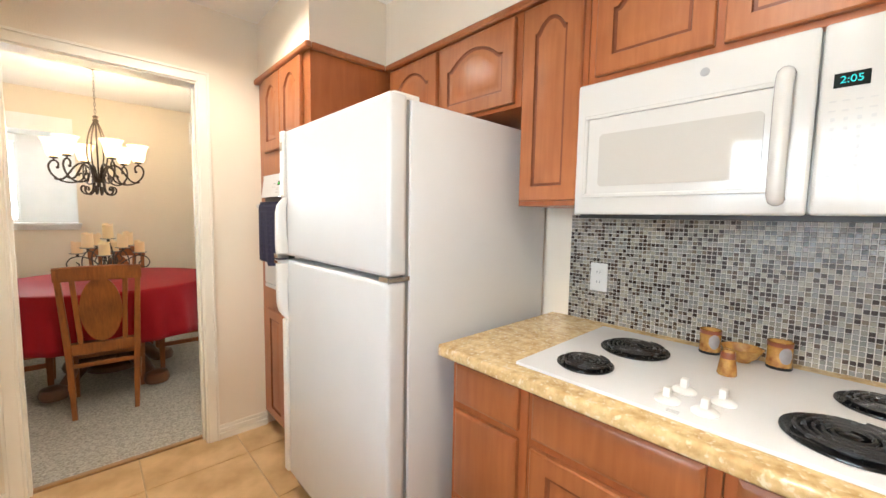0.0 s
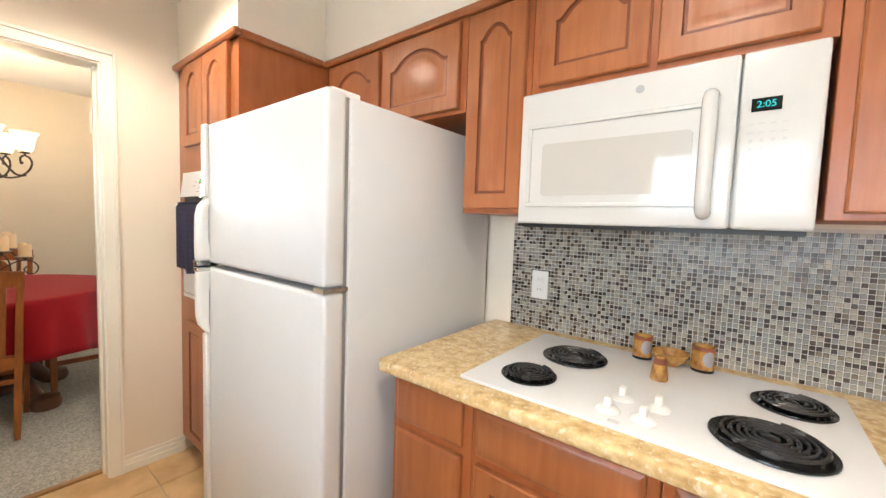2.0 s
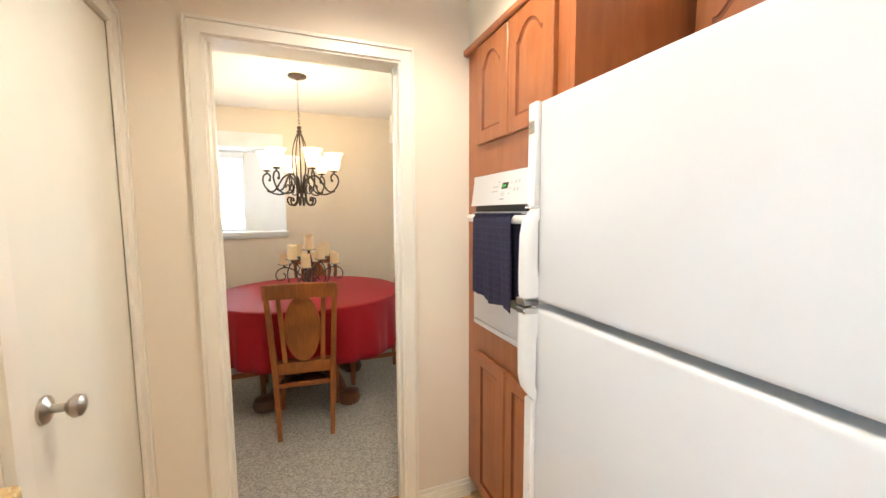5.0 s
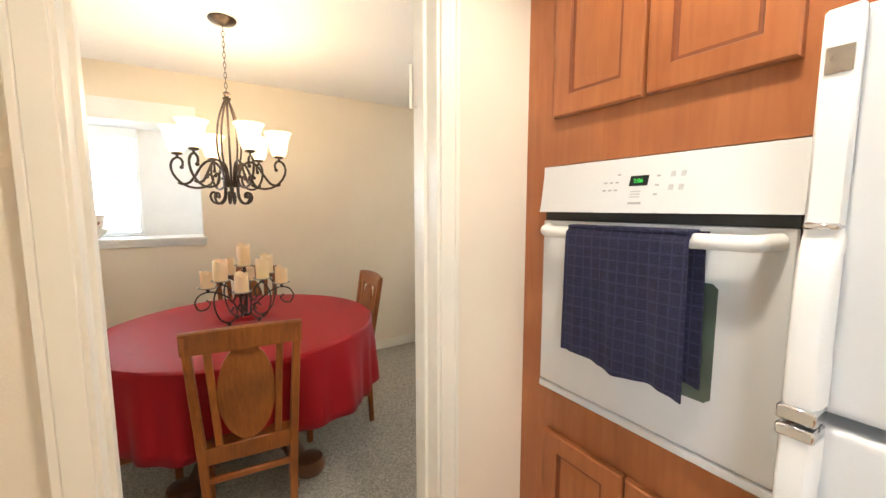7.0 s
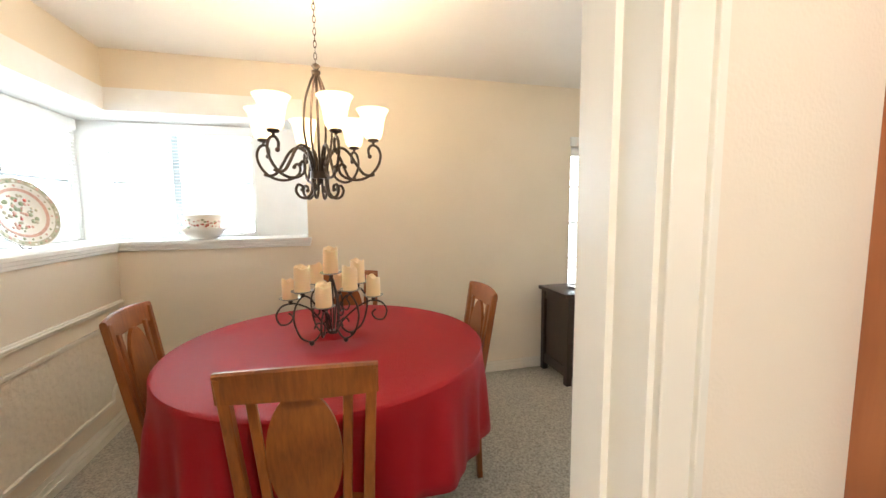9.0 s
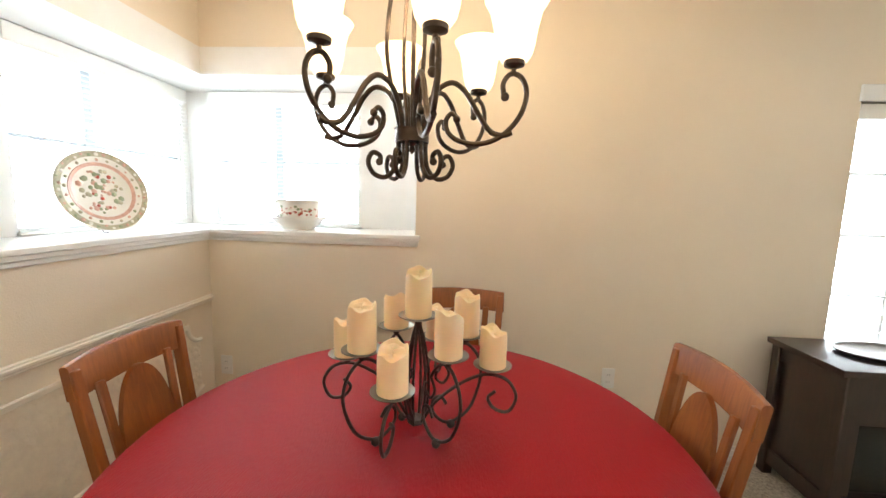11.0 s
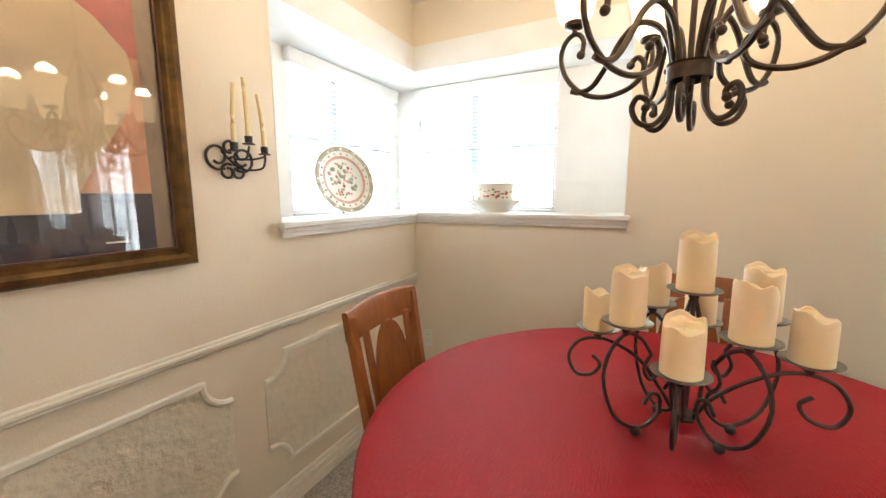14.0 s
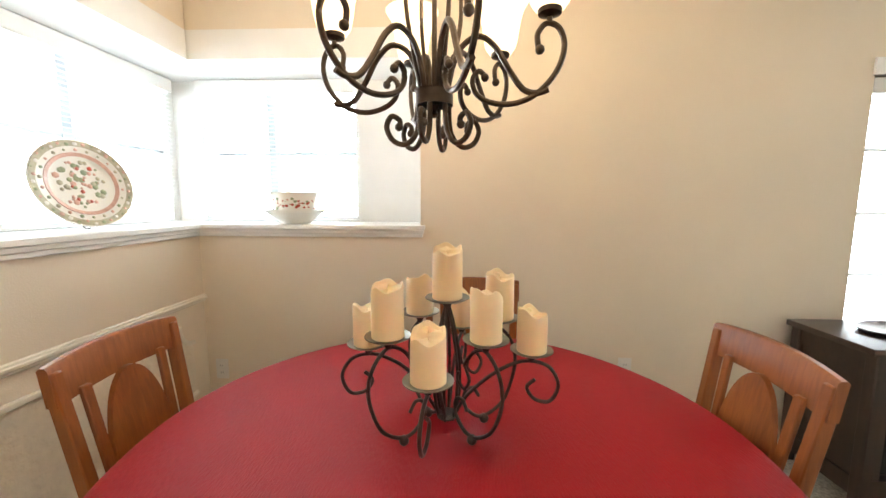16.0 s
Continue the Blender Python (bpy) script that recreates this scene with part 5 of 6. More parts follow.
def plate(x, y, z, r=0.048):
    p = part("candle_plate", lathe(bmesh.new(), [(0.0001, -0.001), (r * 0.8, -0.001), (r, 0.004), (r, 0.006), (r * 0.78, 0.0012), (0.0001, 0.0012)], 28, SX + x, SY + y, SZ + z), M_PEWTER, st, "round pewter candle plate")
    part("socket", lathe(bmesh.new(), [(0.006, -0.022), (0.010, -0.012), (0.008, -0.002)], 10, SX + x, SY + y, SZ + z), M_IRON, p)


for x, y, z in MID:
    a, r = math.atan2(y, x), math.hypot(x, y)
    plate(x, y, z)
    bm = bmesh.new()
    tube(bm, [radial(a, r - 0.06, z - 0.07), radial(a, r - 0.035, z - 0.035), radial(a, r, z - 0.022), radial(a, r + 0.035, z - 0.06), radial(a, r + 0.045, z - 0.12), radial(a, r + 0.02, 0.055), radial(a, r - 0.02, 0.022), radial(a, r - 0.055, 0.020), radial(a, r - 0.085, 0.05), radial(a, r - 0.085, 0.085), radial(a, r - 0.065, 0.092), radial(a, r - 0.05, 0.07)], 0.0042, 7, 6)
    part("scroll_leg", bm, M_IRON, st)
    part("ball_foot", ball(bmesh.new(), radial(a, r - 0.035, 0.0105), 0.0115), M_IRON, st)
    bm = bmesh.new()
    tube(bm, [radial(a, r - 0.06, z - 0.07), radial(a, r - 0.045, z - 0.10), radial(a, r - 0.06, z - 0.125), radial(a, r - 0.08, z - 0.11), radial(a, r - 0.078, z - 0.09)], 0.0038, 6, 6)
    part("curl", bm, M_IRON, st)
for x, y, z in LOW:
    a, r = math.atan2(y, x), math.hypot(x, y)
    plate(x, y, z)
    bm = bmesh.new()
    tube(bm, [radial(a, 0.022, 0.045), radial(a, 0.05, 0.09), radial(a, r - 0.09, z - 0.06), radial(a, r - 0.04, z - 0.030), radial(a, r, z - 0.022), radial(a, r + 0.04, z - 0.035), radial(a, r + 0.062, z - 0.075), radial(a, r + 0.045, z - 0.115), radial(a, r + 0.01, z - 0.112), radial(a, r - 0.008, z - 0.085), radial(a, r + 0.01, z - 0.065)], 0.0042, 7, 6)
    part("scroll_arm", bm, M_IRON, st)
plate(*TOPP, 0.05)
for k in range(6):
    a = radians(20 + 60 * k)
    part("stem_rod", tube(bmesh.new(), [radial(a, 0.018, 0.03), radial(a, 0.03, 0.09), radial(a, 0.03, 0.17), radial(a, 0.016, 0.25), radial(a, 0.004, 0.295)], 0.004, 6, 5), M_IRON, st)
part("collar", lathe(bmesh.new(), [(0.020, 0.03), (0.024, 0.036), (0.020, 0.044)], 16, SX, SY, SZ), M_IRON, st)


def candle(x, y, z, h, r, seed):
    rnd = random.Random(seed)
    ph, tilt = rnd.uniform(0, 6.28), rnd.uniform(0.005, 0.012)
    t = thing("pillar_candle", SX + x, SY + y, SZ + z + 0.0015, "ivory pillar candle with a melted uneven rim", "candle", "candles on the stand")
    bm, n, rings = bmesh.new(), 32, []
    for r0, k in ((0.93, 0), (1.0, 0.02), (1.0, 0.35), (1.005, 0.7), (1.0, 0.94), (0.96, 1.0), (0.86, 1.0), (0.74, 0.965), (0.4, 0.945), (0.05, 0.94)):
        ring = []
        for i in range(n):
            a = 2 * math.pi * i / n
            lip = tilt * math.cos(a - ph) + 0.004 * math.sin(3 * a + ph) + 0.003 * math.sin(5 * a)
            zz = k * h + (lip if k > 0.9 and r0 > 0.8 else lip * 0.6 * (k > 0.9))
            rr = r * r0 * (1 + 0.012 * math.sin(2 * a + 3 * k + ph))
            ring.append(bm.verts.new((rr * math.cos(a), rr * math.sin(a), zz)))
        rings.append(ring)
    for a, b in zip(rings, rings[1:]):
        for i in range(n):
            bm.faces.new((a[i], a[(i + 1) % n], b[(i + 1) % n], b[i]))
    bm.faces.new(rings[0])
    bm.faces.new(rings[-1])
    part("wax", bm, M_WAX, t, local=True)


for i, ((x, y, z), h) in enumerate(zip([TOPP] + MID + LOW, (0.112, 0.108, 0.102, 0.085, 0.105, 0.094, 0.092, 0.085, 0.085))):
    candle(x, y, z, h, 0.0335, i + 3)

# ---- chandelier ----
CHX, CHY, CHZ, CHS = 2.922, 7.43, 1.568, 0.885
cd = thing("chandelier", CHX, CHY, H, "dark bronze six-arm chandelier with lit glass shades", "chandelier")


def rad(a, r, z):
    return (CHX + CHS * r * math.cos(a), CHY + CHS * r * math.sin(a), CHZ + z)


part("ceiling_rose", lathe(bmesh.new(), [(0.068, 0), (0.070, -0.006), (0.060, -0.018), (0.025, -0.026), (0.008, -0.034), (0.0001, -0.036)], 28, CHX, CHY, H), M_BRONZE, cd)
for k in range(14):
    z = H - 0.05 - k * 0.0265
    lk, n = bmesh.new(), 10
    ring = []
    for i in range(n + 1):
        a = 2 * math.pi * i / n
        u, w = 0.0065 * math.cos(a), 0.0165 * math.sin(a)
        ring.append((CHX + (u if k % 2 else 0), CHY + (0 if k % 2 else u), z + w))
    tube(lk, ring, 0.0018, 5, 1)
    part("chain_link", lk, M_BRONZE, cd)
part("top_loop", lathe(bmesh.new(), [(0.012, 0.445), (0.020, 0.455), (0.020, 0.465), (0.010, 0.470), (0.014, 0.480), (0.020, 0.487), (0.014, 0.495), (0.003, 0.50)], 16, CHX, CHY, CHZ), M_BRONZE, cd)
part("centre_rod", lathe(bmesh.new(), [(0.006, -0.03), (0.006, 0.45)], 10, CHX, CHY, CHZ), M_BRONZE, cd)
part("ring_band", lathe(bmesh.new(), [(0.040, -0.016), (0.043, -0.016), (0.043, 0.014), (0.046, 0.017), (0.040, 0.017), (0.040, -0.016)], 28, CHX, CHY, CHZ), M_BRONZE, cd)
part("finial", lathe(bmesh.new(), [(0.0001, -0.045), (0.010, -0.036), (0.006, -0.026), (0.012, -0.016), (0.036, -0.012), (0.036, 0.0)], 14, CHX, CHY, CHZ), M_BRONZE, cd)
for k in range(6):
    a = radians(48 + 60 * k)
    arm = bmesh.new()
    tube(arm, [rad(a, 0.036, 0.0), rad(a, 0.042, 0.05), rad(a, 0.07, 0.105), rad(a, 0.115, 0.125), rad(a, 0.155, 0.10), rad(a, 0.19, 0.05), rad(a, 0.225, 0.008), rad(a, 0.26, -0.002), rad(a, 0.285, 0.004)], 0.0066, 8, 6)
    arm_o = part("arm", arm, M_BRONZE, cd, "scrolled bronze arm")
    sc = bmesh.new()
    tube(sc, [rad(a, 0.258, 0.092), rad(a, 0.256, 0.118), rad(a, 0.276, 0.137), rad(a, 0.304, 0.126), rad(a, 0.318, 0.092), rad(a, 0.308, 0.05), rad(a, 0.28, 0.014), rad(a, 0.24, -0.012), rad(a, 0.19, -0.022), rad(a, 0.14, -0.014), rad(a, 0.108, 0.006), rad(a, 0.10, 0.035), rad(a, 0.115, 0.052), rad(a, 0.13, 0.042)], 0.0062, 8, 6)
    ball(sc, rad(a, 0.262, 0.086), 0.0105)
    ball(sc, rad(a, 0.131, 0.038), 0.0095)
    part("scroll", sc, M_BRONZE, arm_o)
    x, y, z = rad(a, 0.282, 0.138)
    part("cup", lathe(bmesh.new(), [(0.006, 0.0), (0.006, 0.010), (0.024, 0.016), (0.026, 0.024), (0.022, 0.030), (0.0001, 0.030)], 18, x, y, z), M_BRONZE, cd)
    part("shade", lathe(bmesh.new(), [(0.030, 0.026), (0.040, 0.040), (0.046, 0.065), (0.051, 0.10), (0.060, 0.135), (0.074, 0.158), (0.0715, 0.158), (0.057, 0.134), (0.048, 0.10), (0.043, 0.065), (0.037, 0.042), (0.0001, 0.032)], 28, x, y, z), M_SHADE, cd, "glowing frosted glass bell shade")
    point("bulb", (x, y, z + 0.175), 5.3, WARM, 0.035)
    lo = bmesh.new()
    a2 = a + radians(30)
    tube(lo, [rad(a2, 0.040, 0.0), rad(a2, 0.040, -0.04), rad(a2, 0.048, -0.08), rad(a2, 0.075, -0.105), rad(a2, 0.108, -0.098), rad(a2, 0.124, -0.070), rad(a2, 0.112, -0.046), rad(a2, 0.092, -0.052), rad(a2, 0.09, -0.066)], 0.0062, 8, 6)
    ball(lo, rad(a2, 0.093, -0.068), 0.0095)
    part("lower_scroll", lo, M_BRONZE, cd)
for k in range(4):
    a = radians(30 + 90 * k)
    part("cage_strap", tube(bmesh.new(), [rad(a, 0.034, 0.0), rad(a, 0.06, 0.10), rad(a, 0.078, 0.20), rad(a, 0.066, 0.32), rad(a, 0.034, 0.41), rad(a, 0.012, 0.45)], 0.0052, 7, 6), M_BRONZE, cd)

# ---- picture ----
PY0, PY1, PZ0, PZ1 = 6.32, 7.155, 1.107, 2.16
pc = thing("framed_picture", XL, (PY0 + PY1) / 2, PZ0, "large framed print of a cream vase, behind glass", "picture")
fb, rings = bmesh.new(), []
for d, x in ((0, 0.001), (0, 0.022), (0.006, 0.030), (0.024, 0.034), (0.036, 0.026), (0.044, 0.028), (0.050, 0.020), (0.054, 0.012)):
    rings.append([fb.verts.new((XL + x, y, z)) for y, z in ((PY0 + d, PZ0 + d), (PY1 - d, PZ0 + d), (PY1 - d, PZ1 - d), (PY0 + d, PZ1 - d))])
for a, b in zip(rings, rings[1:]):
    for i in range(4):
        fb.faces.new((a[i], a[(i + 1) % 4], b[(i + 1) % 4], b[i]))
part("frame", fb, M_GILT, pc, "antique gilt moulded frame")
part("inner_bead", boxes((XL + 0.012, XL + 0.018, PY1 - 0.060, PY1 - 0.054, PZ0 + 0.054, PZ1 - 0.054), (XL + 0.012, XL + 0.018, PY0 + 0.054, PY0 + 0.060, PZ0 + 0.054, PZ1 - 0.054),
                         (XL + 0.012, XL + 0.018, PY0 + 0.06, PY1 - 0.06, PZ0 + 0.054, PZ0 + 0.060), (XL + 0.012, XL + 0.018, PY0 + 0.06, PY1 - 0.06, PZ1 - 0.060, PZ1 - 0.054)), M_DKBROWN, pc)
iy0, iy1, iz0, iz1 = PY0 + 0.06, PY1 - 0.06, PZ0 + 0.06, PZ1 - 0.06
pr = part("print", boxes((XL + 0.002, XL + 0.006, iy0, iy1, iz0, iz1)), M_PICT["peach"], pc, "printed vase on a table", smooth=False)
part("rose_ground", boxes((XL + 0.006, XL + 0.0064, iy0, iy1 - 0.045, 1.69, iz1)), M_PICT["rose"], pr, smooth=False)
part("plum_table", boxes((XL + 0.006, XL + 0.0064, iy0, iy1 - 0.045, iz0, 1.325)), M_PICT["plum"], pr, smooth=False)
part("border", boxes((XL + 0.006, XL + 0.0066, iy1 - 0.045, iy1, iz0, iz1), (XL + 0.006, XL + 0.0066, iy0, iy0 + 0.045, iz0, iz1)), M_PICT["border"], pr, smooth=False)
vb = bmesh.new()
half = [(0.095, 1.275), (0.10, 1.33), (0.15, 1.42), (0.215, 1.53), (0.245, 1.63), (0.235, 1.70), (0.17, 1.77), (0.12, 1.80), (0.125, 1.84), (0.15, 1.90), (0.16, 1.95)]
VY = 6.79
slab(vb, [(VY + r, z) for r, z in half] + [(VY - r, z) for r, z in half[::-1]], 0.0006, "x", XL + 0.0066)
part("painted_vase", vb, M_PICT["vase"], pr, "cream painted vase", smooth=False)
part("signature", boxes((XL + 0.0064, XL + 0.0068, 6.93, 7.005, 1.192, 1.196)), M_CHINA, pr, "pale illegible signature bar", smooth=False)
gl = bmesh.new()
box(gl, XL + 0.0085, XL + 0.0115, iy0 - 0.004, iy1 + 0.004, iz0 - 0.004, iz1 + 0.004)
gp = part("glass", gl, M_PANE, pc, "clear picture glass", smooth=False)
gp.visible_shadow = False

SHIFT = Vector((0, 0.098, -0.006))
# ---- sconce ----
sn = thing("wall_sconce", XL, 7.22, 1.40, "black wrought iron wall sconce with three tapers", "sconce")


def onwall(y, z, out=0.010):
    return (XL + out, y, z)


def curl(cy, cz, r, a0, turn, out=0.010):
    return [onwall(cy + r * (1 - 0.55 * k / 14) * math.cos(radians(a0 + turn * k / 14)), cz + r * (1 - 0.55 * k / 14) * math.sin(radians(a0 + turn * k / 14)), out) for k in range(15)]


for cy, cz, r, a0, tn in ((7.155, 1.455, 0.045, -60, -430), (7.245, 1.450, 0.045, 240, 430), (7.19, 1.405, 0.028, 60, 400), (7.225, 1.405, 0.028, 120, -400), (7.20, 1.485, 0.032, -90, 380)):
    part("scroll", tube(bmesh.new(), curl(cy, cz, r, a0, tn), 0.0048, 6, 2), M_IRON, sn)
part("arm", tube(bmesh.new(), [onwall(7.17, 1.475), onwall(7.20, 1.445), onwall(7.24, 1.415, 0.02), onwall(7.294, 1.420, 0.045), onwall(7.303, 1.45, 0.055), onwall(7.303, 1.475, 0.055)], 0.004, 6, 5), M_IRON, sn)
for y, z, out, h, lean in ((7.190, 1.478, 0.05, 0.205, 0.012), (7.246, 1.505, 0.05, 0.205, -0.006), (7.303, 1.475, 0.055, 0.19, -0.016)):
    part("support", tube(bmesh.new(), [onwall(7.215, 1.45, 0.012), onwall((7.215 + y) / 2, 1.45, 0.05), onwall(y, z - 0.012, out)], 0.004, 6, 4), M_IRON, sn)
    part("candle_cup", lathe(bmesh.new(), [(0.020, -0.006), (0.021, -0.003), (0.012, 0.0), (0.013, 0.022), (0.009, 0.022), (0.0001, 0.008)], 16, XL + out, y, z), M_IRON, sn)
    t = thing("taper_candle", XL + out, y, z + 0.008, "slim pale yellow taper candle, slightly bent", "candle", "tapers in the sconce")
    part("wax", tube(bmesh.new(), [(0, 0, 0), (0, lean * 0.2, h * 0.5), (0, lean, h)], 0.0085, 10, 4, taper=0.8), M_TAPER, t, local=True)

SHIFT = Vector((0, 0, 0))
# ---- china on the shelf ----
PLX, PLY, PS = 1.34, 8.145, 1.30
pl = thing("decorative_plate", PLX, PLY, 1.2145, "white china plate with floral rim, propped on the window shelf", "plate")
PR, LEAN = 0.148, Matrix.Translation((PLX, PLY, 1.2145 + 0.146 * PS)) @ Matrix.Rotation(radians(-14), 4, "Z") @ Matrix.Rotation(radians(90 - 14), 4, "Y") @ Matrix.Scale(PS, 4)


def disc(profile, mat, name, label="", parent=None):
    bm = lathe(bmesh.new(), profile, 48, cap=False)
    bm.transform(LEAN)
    return part(name, bm, mat, parent or pl, label)


disc([(0.0001, 0.0), (0.085, 0.0), (0.10, 0.006), (PR, 0.016), (PR, 0.019), (0.10, 0.010), (0.085, 0.004), (0.0001, 0.004)], M_CHINA, "body")
disc([(0.126, 0.0155), (PR - 0.004, 0.0190), (PR - 0.005, 0.0196), (0.126, 0.0161)], M_FLOR[3], "rim_band", "olive floral rim band")
disc([(0.094, 0.0085), (0.106, 0.0118), (0.105, 0.0125), (0.094, 0.0092)], M_FLOR[1], "inner_band", "pink inner band")
rnd = random.Random(5)
for k in range(118):
    if k < 60:
        rr, a, z, size = 0.078 * math.sqrt(rnd.random()), rnd.uniform(0, 6.28), 0.0042, rnd.uniform(0.004, 0.011)
        mat = M_FLOR[rnd.choice((0, 0, 1, 1, 2, 3))]
    elif k < 96:
        rr, a, size = rnd.uniform(0.130, 0.141), (k - 60) * 2 * math.pi / 36, rnd.uniform(0.005, 0.008)
        z, mat = 0.0182, (M_CHINA, M_FLOR[0], M_FLOR[1])[k % 3]
    else:
        rr, a, size = 0.115, (k - 96) * 2 * math.pi / 22, rnd.uniform(0.004, 0.007)
        z, mat = 0.0142, M_FLOR[(0, 3, 1)[k % 3]]
    bm = lathe(bmesh.new(), [(size, 0.0), (size * 0.8, 0.0009), (0.0001, 0.0013)], 6, rr * math.cos(a), rr * math.sin(a), z)
    bm.transform(LEAN)
    part("flower", bm, mat, pl)
part("plate_stand", tube(bmesh.new(), [(PLX + 0.06, PLY - 0.04, 1.2185), (PLX - 0.01, PLY, 1.2185), (PLX - 0.05, PLY + 0.02, 1.30)], 0.003, 6, 4), M_IRON, pl, "thin wire easel")

BWX, BWY = 2.045, 8.695
us = single("low_dish", lathe(bmesh.new(), [(0.088, 0), (0.090, 0.006), (0.125, 0.036), (0.150, 0.056), (0.178, 0.072), (0.180, 0.076), (0.172, 0.075), (0.12, 0.054), (0.0001, 0.050)], 36, BWX, BWY, 1.2145), M_CHINA, "low white china dish under the flowered bowl", "dish", base=(BWX, BWY, 1.2145))
BZ = 1.2145 + 0.051
bl = thing("flowered_bowl", BWX, BWY, BZ, "white china bowl with red and blue flowers", "bowl")
part("body", lathe(bmesh.new(), [(0.095, 0), (0.100, 0.005), (0.115, 0.03), (0.126, 0.075), (0.134, 0.110), (0.145, 0.122), (0.137, 0.122), (0.120, 0.075), (0.0001, 0.016)], 36, BWX, BWY, BZ), M_CHINA, bl)
for k in range(90):
    a, f = rnd.uniform(0, 6.28), rnd.uniform(0.15, 0.85)
    r = 0.1115 + 0.021 * f
    bm = bmesh.new()
    ball(bm, (0, 0, 0), rnd.uniform(0.005, 0.011))
    bm.transform(Matrix.Translation((BWX + r * math.cos(a), BWY + r * math.sin(a), BZ + 0.018 + 0.09 * f)) @ Matrix.Rotation(a, 4, "Z") @ Matrix.Diagonal((0.2, 1, 1, 1)))
    part("flower", bm, M_FLOR[rnd.choice((0, 1, 2, 2))], bl)

# ---- sideboard and living room ----
sb = thing("sideboard", 5.35, 8.28, 0.006, "dark stained wooden sideboard with panelled sides", "sideboard")
X0, X1, Y0, Y1 = 4.67, 6.02, 8.08, 8.49
part("carcass", boxes((X0 + 0.045, X1 - 0.045, Y0 + 0.05, Y1, 0.07, 0.72)), M_WALNUT, sb)
part("top", boxes((X0 - 0.01, X1 + 0.01, Y0 - 0.012, Y1, 0.72, 0.75), bevel=0.006, seg=2), M_WALNUT, sb)
for x in (X0 + 0.02, X1 - 0.07):
    for y in (Y0, Y1 - 0.05):
        part("corner_post", boxes((x, x + 0.05, y, y + 0.05, 0.006, 0.72), bevel=0.004), M_WALNUT, sb)
for z0, z1 in ((0.64, 0.72), (0.07, 0.15)):
    part("side_rail", boxes((X0 + 0.03, X0 + 0.046, Y0 + 0.05, Y1 - 0.05, z0, z1)), M_WALNUT, sb)
part("apron", boxes((X0 + 0.07, X1 - 0.07, Y0 + 0.01, Y0 + 0.05, 0.50, 0.72), (X0 + 0.07, X1 - 0.07, Y0 + 0.01, Y0 + 0.05, 0.07, 0.16)), M_WALNUT, sb)
for k in range(3):
    a = X0 + 0.085 + k * 0.375
    part("door_glass", boxes((a + 0.03, a + 0.33, Y0 + 0.03, Y0 + 0.036, 0.18, 0.485)), M_LCD, sb, "dark glass door")
    for s in (0, 0.33):
        part("door_stile", boxes((a + s, a + s + 0.03, Y0 + 0.02, Y0 + 0.05, 0.16, 0.50)), M_WALNUT, sb)
part("raised_shelf", boxes((5.42, X1 - 0.02, 8.20, 8.49, 0.75, 0.87), (5.40, X1, 8.18, 8.49, 0.87, 0.892), bevel=0.004), M_WALNUT, sb, "raised shelf box on the back")
ty = thing("oval_tray", 5.02, 8.27, 0.751, "dark oval tray lying on the sideboard", "tray")
tr = bmesh.new()
lathe(tr, [(0.16, 0), (0.165, 0.004), (0.18, 0.018), (0.176, 0.020), (0.155, 0.008), (0.0001, 0.007)], 40)
tr.transform(Matrix.Translation((5.02, 8.27, 0.751)) @ Matrix.Diagonal((1.15, 0.75, 1, 1)))
part("body", tr, M_BRONZE, ty)

cs = thing("console_table", 6.7, 8.1, 0.006, "dark wooden console table below the living room window", "table")
part("top", boxes((6.2, 7.2, 7.9, 8.3, 0.72, 0.75), bevel=0.004), M_WALNUT, cs)
for x in (6.23, 7.13):
    for y in (7.92, 8.24):
        part("leg", boxes((x, x + 0.04, y, y + 0.04, 0.006, 0.72)), M_WALNUT, cs)
lp = thing("table_lamp", 6.72, 8.08, 0.751, "table lamp with a lit cream bell shade", "lamp")
part("base", lathe(bmesh.new(), [(0.07, 0), (0.07, 0.015), (0.025, 0.04), (0.045, 0.14), (0.03, 0.24), (0.012, 0.32), (0.012, 0.46)], 20, 6.72, 8.08, 0.751), M_WALNUT, lp)
part("shade", lathe(bmesh.new(), [(0.165, 0.42), (0.13, 0.50), (0.10, 0.60), (0.085, 0.66), (0.083, 0.66), (0.098, 0.60), (0.128, 0.50), (0.163, 0.42)], 28, 6.72, 8.08, 0.751, cap=False), M_LAMPSH, lp, "glowing fabric shade")
point("lamp_bulb", (6.72, 8.08, 1.30), 5, WARM, 0.04)

# ---- floor tiles and mosaic, piece by piece ----


def tile_mesh(w, d, h, bev, mat, name="floor_tile"):
    bm, rings = bmesh.new(), []
    for o, z in ((0, 0), (0, h - bev), (bev, h)):
        rings.append([bm.verts.new((sx * (w / 2 - o), sy * (d / 2 - o), z)) for sx, sy in ((-1, -1), (1, -1), (1, 1), (-1, 1))])
    for a, b in zip(rings, rings[1:]):
        for i in range(4):
            bm.faces.new((a[i], a[(i + 1) % 4], b[(i + 1) % 4], b[i]))
    bm.faces.new(rings[-1])
    return finish(name, bm, mat, False)


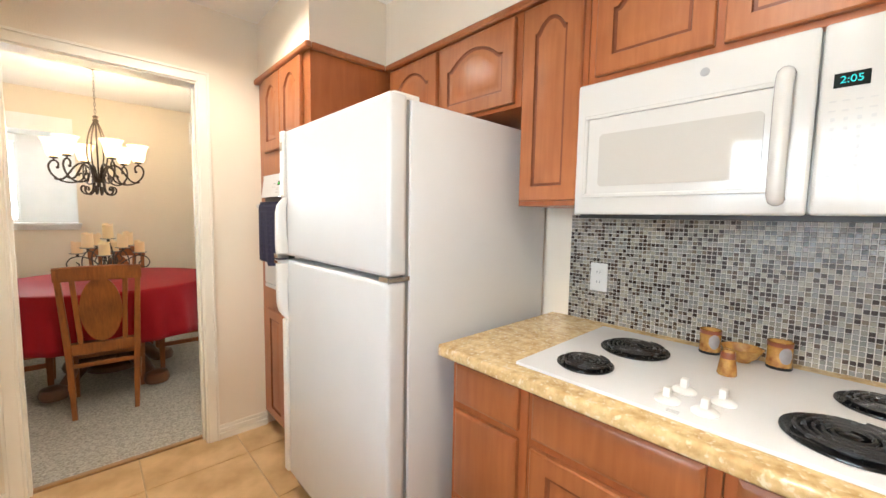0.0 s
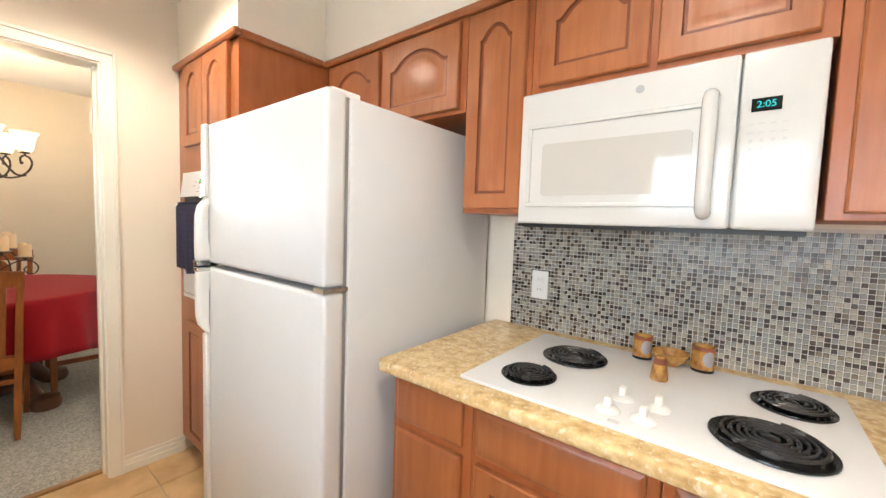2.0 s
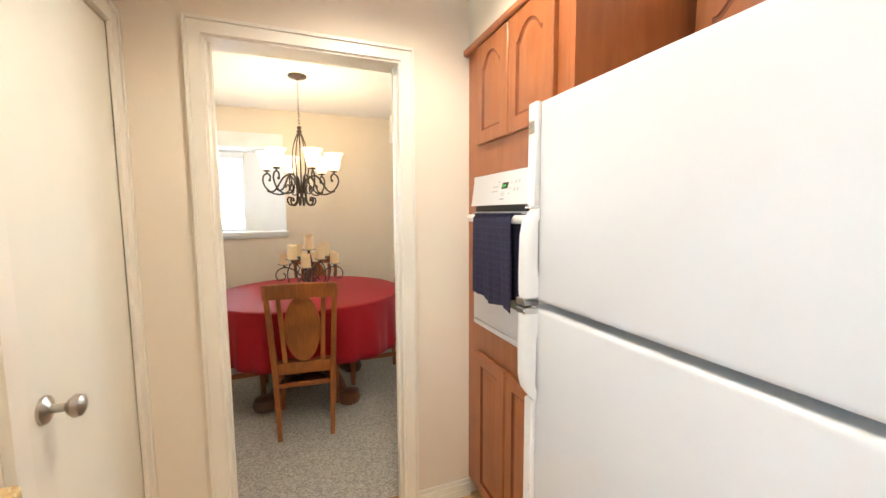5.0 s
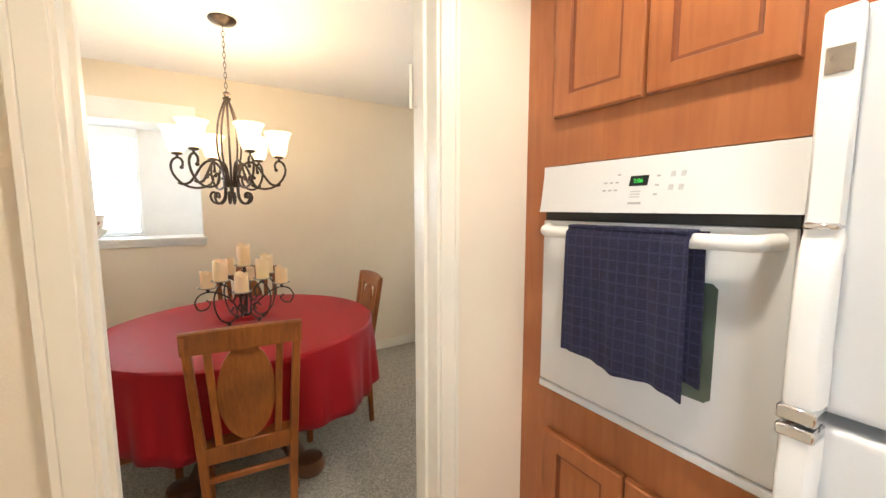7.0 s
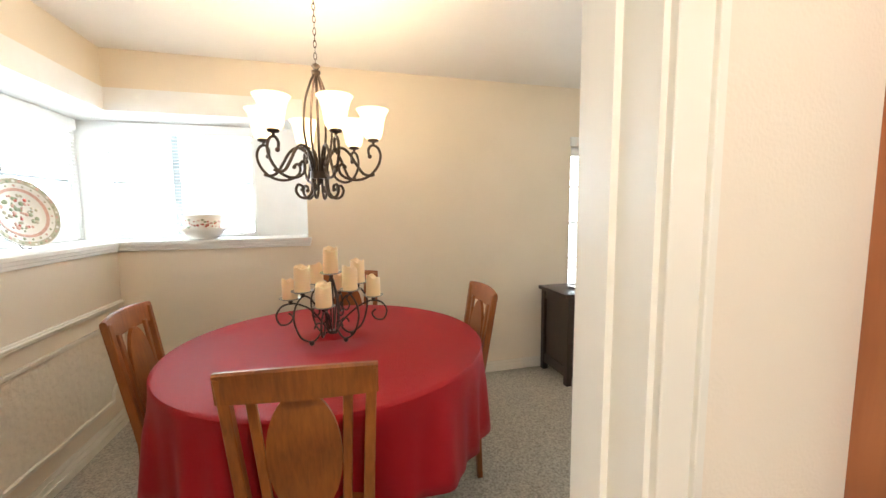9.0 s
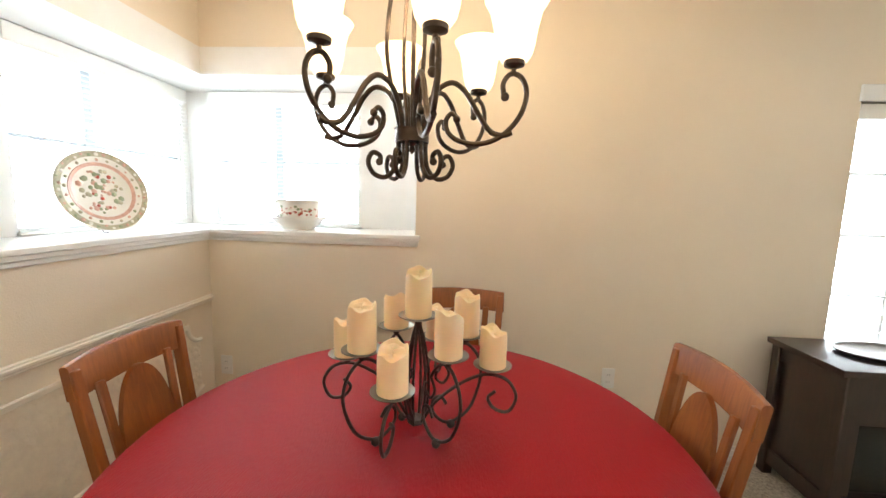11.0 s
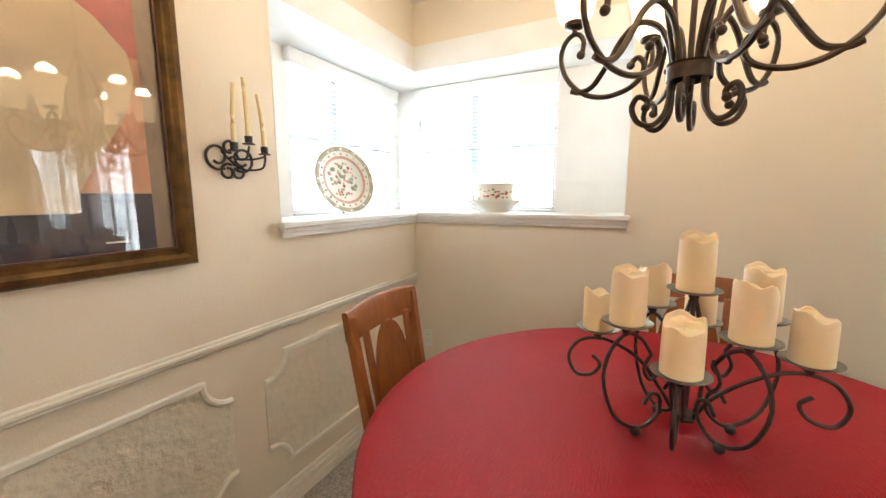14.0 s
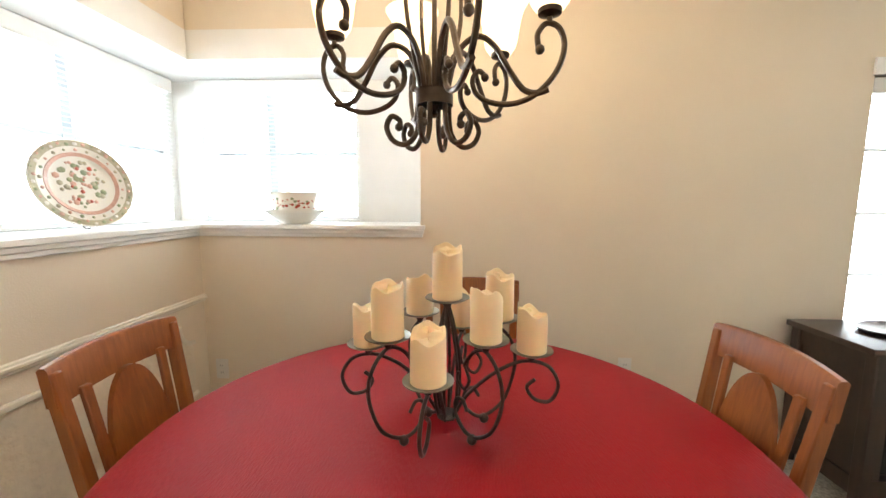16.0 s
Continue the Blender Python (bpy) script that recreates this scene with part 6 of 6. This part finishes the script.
PITCH = 0.457
x_lo, x_hi, y_lo, y_hi = 2.30, 3.74, YB, 5.918
sizes = {}
xk = [2.99 + PITCH * k for k in range(-3, 4)]
yk = [5.60 + PITCH * k for k in range(-11, 2)]
for a, b in zip(xk, xk[1:]):
    for c, d in zip(yk, yk[1:]):
        p, q, r, s = max(a, x_lo), min(b, 4.37), max(c, y_lo), min(d, y_hi)
        if q - p < 0.02 or s - r < 0.02:
            continue
        key = (round(q - p, 3), round(s - r, 3))
        if key not in sizes:
            sizes[key] = tile_mesh(key[0] - 0.006, key[1] - 0.006, 0.006, 0.0015, M_TILE)
        o = new("floor_tile", sizes[key])
        o.parent = floor_k
        o.location = ((p + q) / 2, (r + s) / 2, -0.005 + 0.0006 * random.random())

MP = 0.0146


def mosaic(name, axis, at, out, u0, u1, z0, z1, label, own):
    """Small glass squares on a bed of grout; own picks the stretch whose pieces are objects."""
    if axis == "x":
        bed = boxes((at, at + out * 0.004, u0, u1, z0, z1))
    else:
        bed = boxes((u0, u1, at, at + out * 0.004, z0, z1))
    base = structure(name, bed, M_MGROUT, label, "backsplash")
    h = MP / 2 - 0.0012
    def piece(bm, cu, cz, lift):
        pts = []
        for o, d in ((0, 0.003), (0, 0.0062), (0.0009, 0.0070)):
            pts.append([bm.verts.new((at + out * (d + lift), cu + su * (h - o), cz + sz * (h - o)) if axis == "x" else (cu + su * (h - o), at + out * (d + lift), cz + sz * (h - o))) for su, sz in ((-1, -1), (1, -1), (1, 1), (-1, 1))])
        for a, b in zip(pts, pts[1:]):
            for i in range(4):
                bm.faces.new((a[i], a[(i + 1) % 4], b[(i + 1) % 4], b[i]))
        bm.faces.new(pts[-1])
    one = bmesh.new()
    piece(one, 0, 0, 0)
    one.transform(Matrix.Translation((-at, 0, 0) if axis == "x" else (0, -at, 0)))
    mesh = finish("mosaic_tile", one, M_MOSO, False)
    rest, count = bmesh.new(), 0
    nu, nz = int((u1 - u0) / MP), int((z1 - z0) / MP)
    for i in range(nu):
        for k in range(nz):
            cu, cz = u1 - MP * (i + 0.5), z0 + MP * (k + 0.5)
            if own(cu) and count < 300:
                count += 1
                o = new("mosaic_tile", mesh)
                o.parent = base
                o.location = (at + out * 0.0004 * random.random(), cu, cz) if axis == "x" else (cu, at + out * 0.0004 * random.random(), cz)
            else:
                piece(rest, cu, cz, 0.0006 * random.random())
    ob = new("mosaic_field", finish("mosaic_field", rest, M_MOSI, False))
    ob.parent = base
    tagged(ob, kind="stuff")
    return base


mosaic("backsplash_1", "x", XR, -1, 1.64, 4.21, 0.9145, 1.362, "brown and grey glass mosaic backsplash", lambda u: u > 3.9)
mosaic("backsplash_2", "y", PY, -1, 1.63, 2.318, 0.9145, 1.366, "brown and grey glass mosaic backsplash", lambda u: u > 2.0)
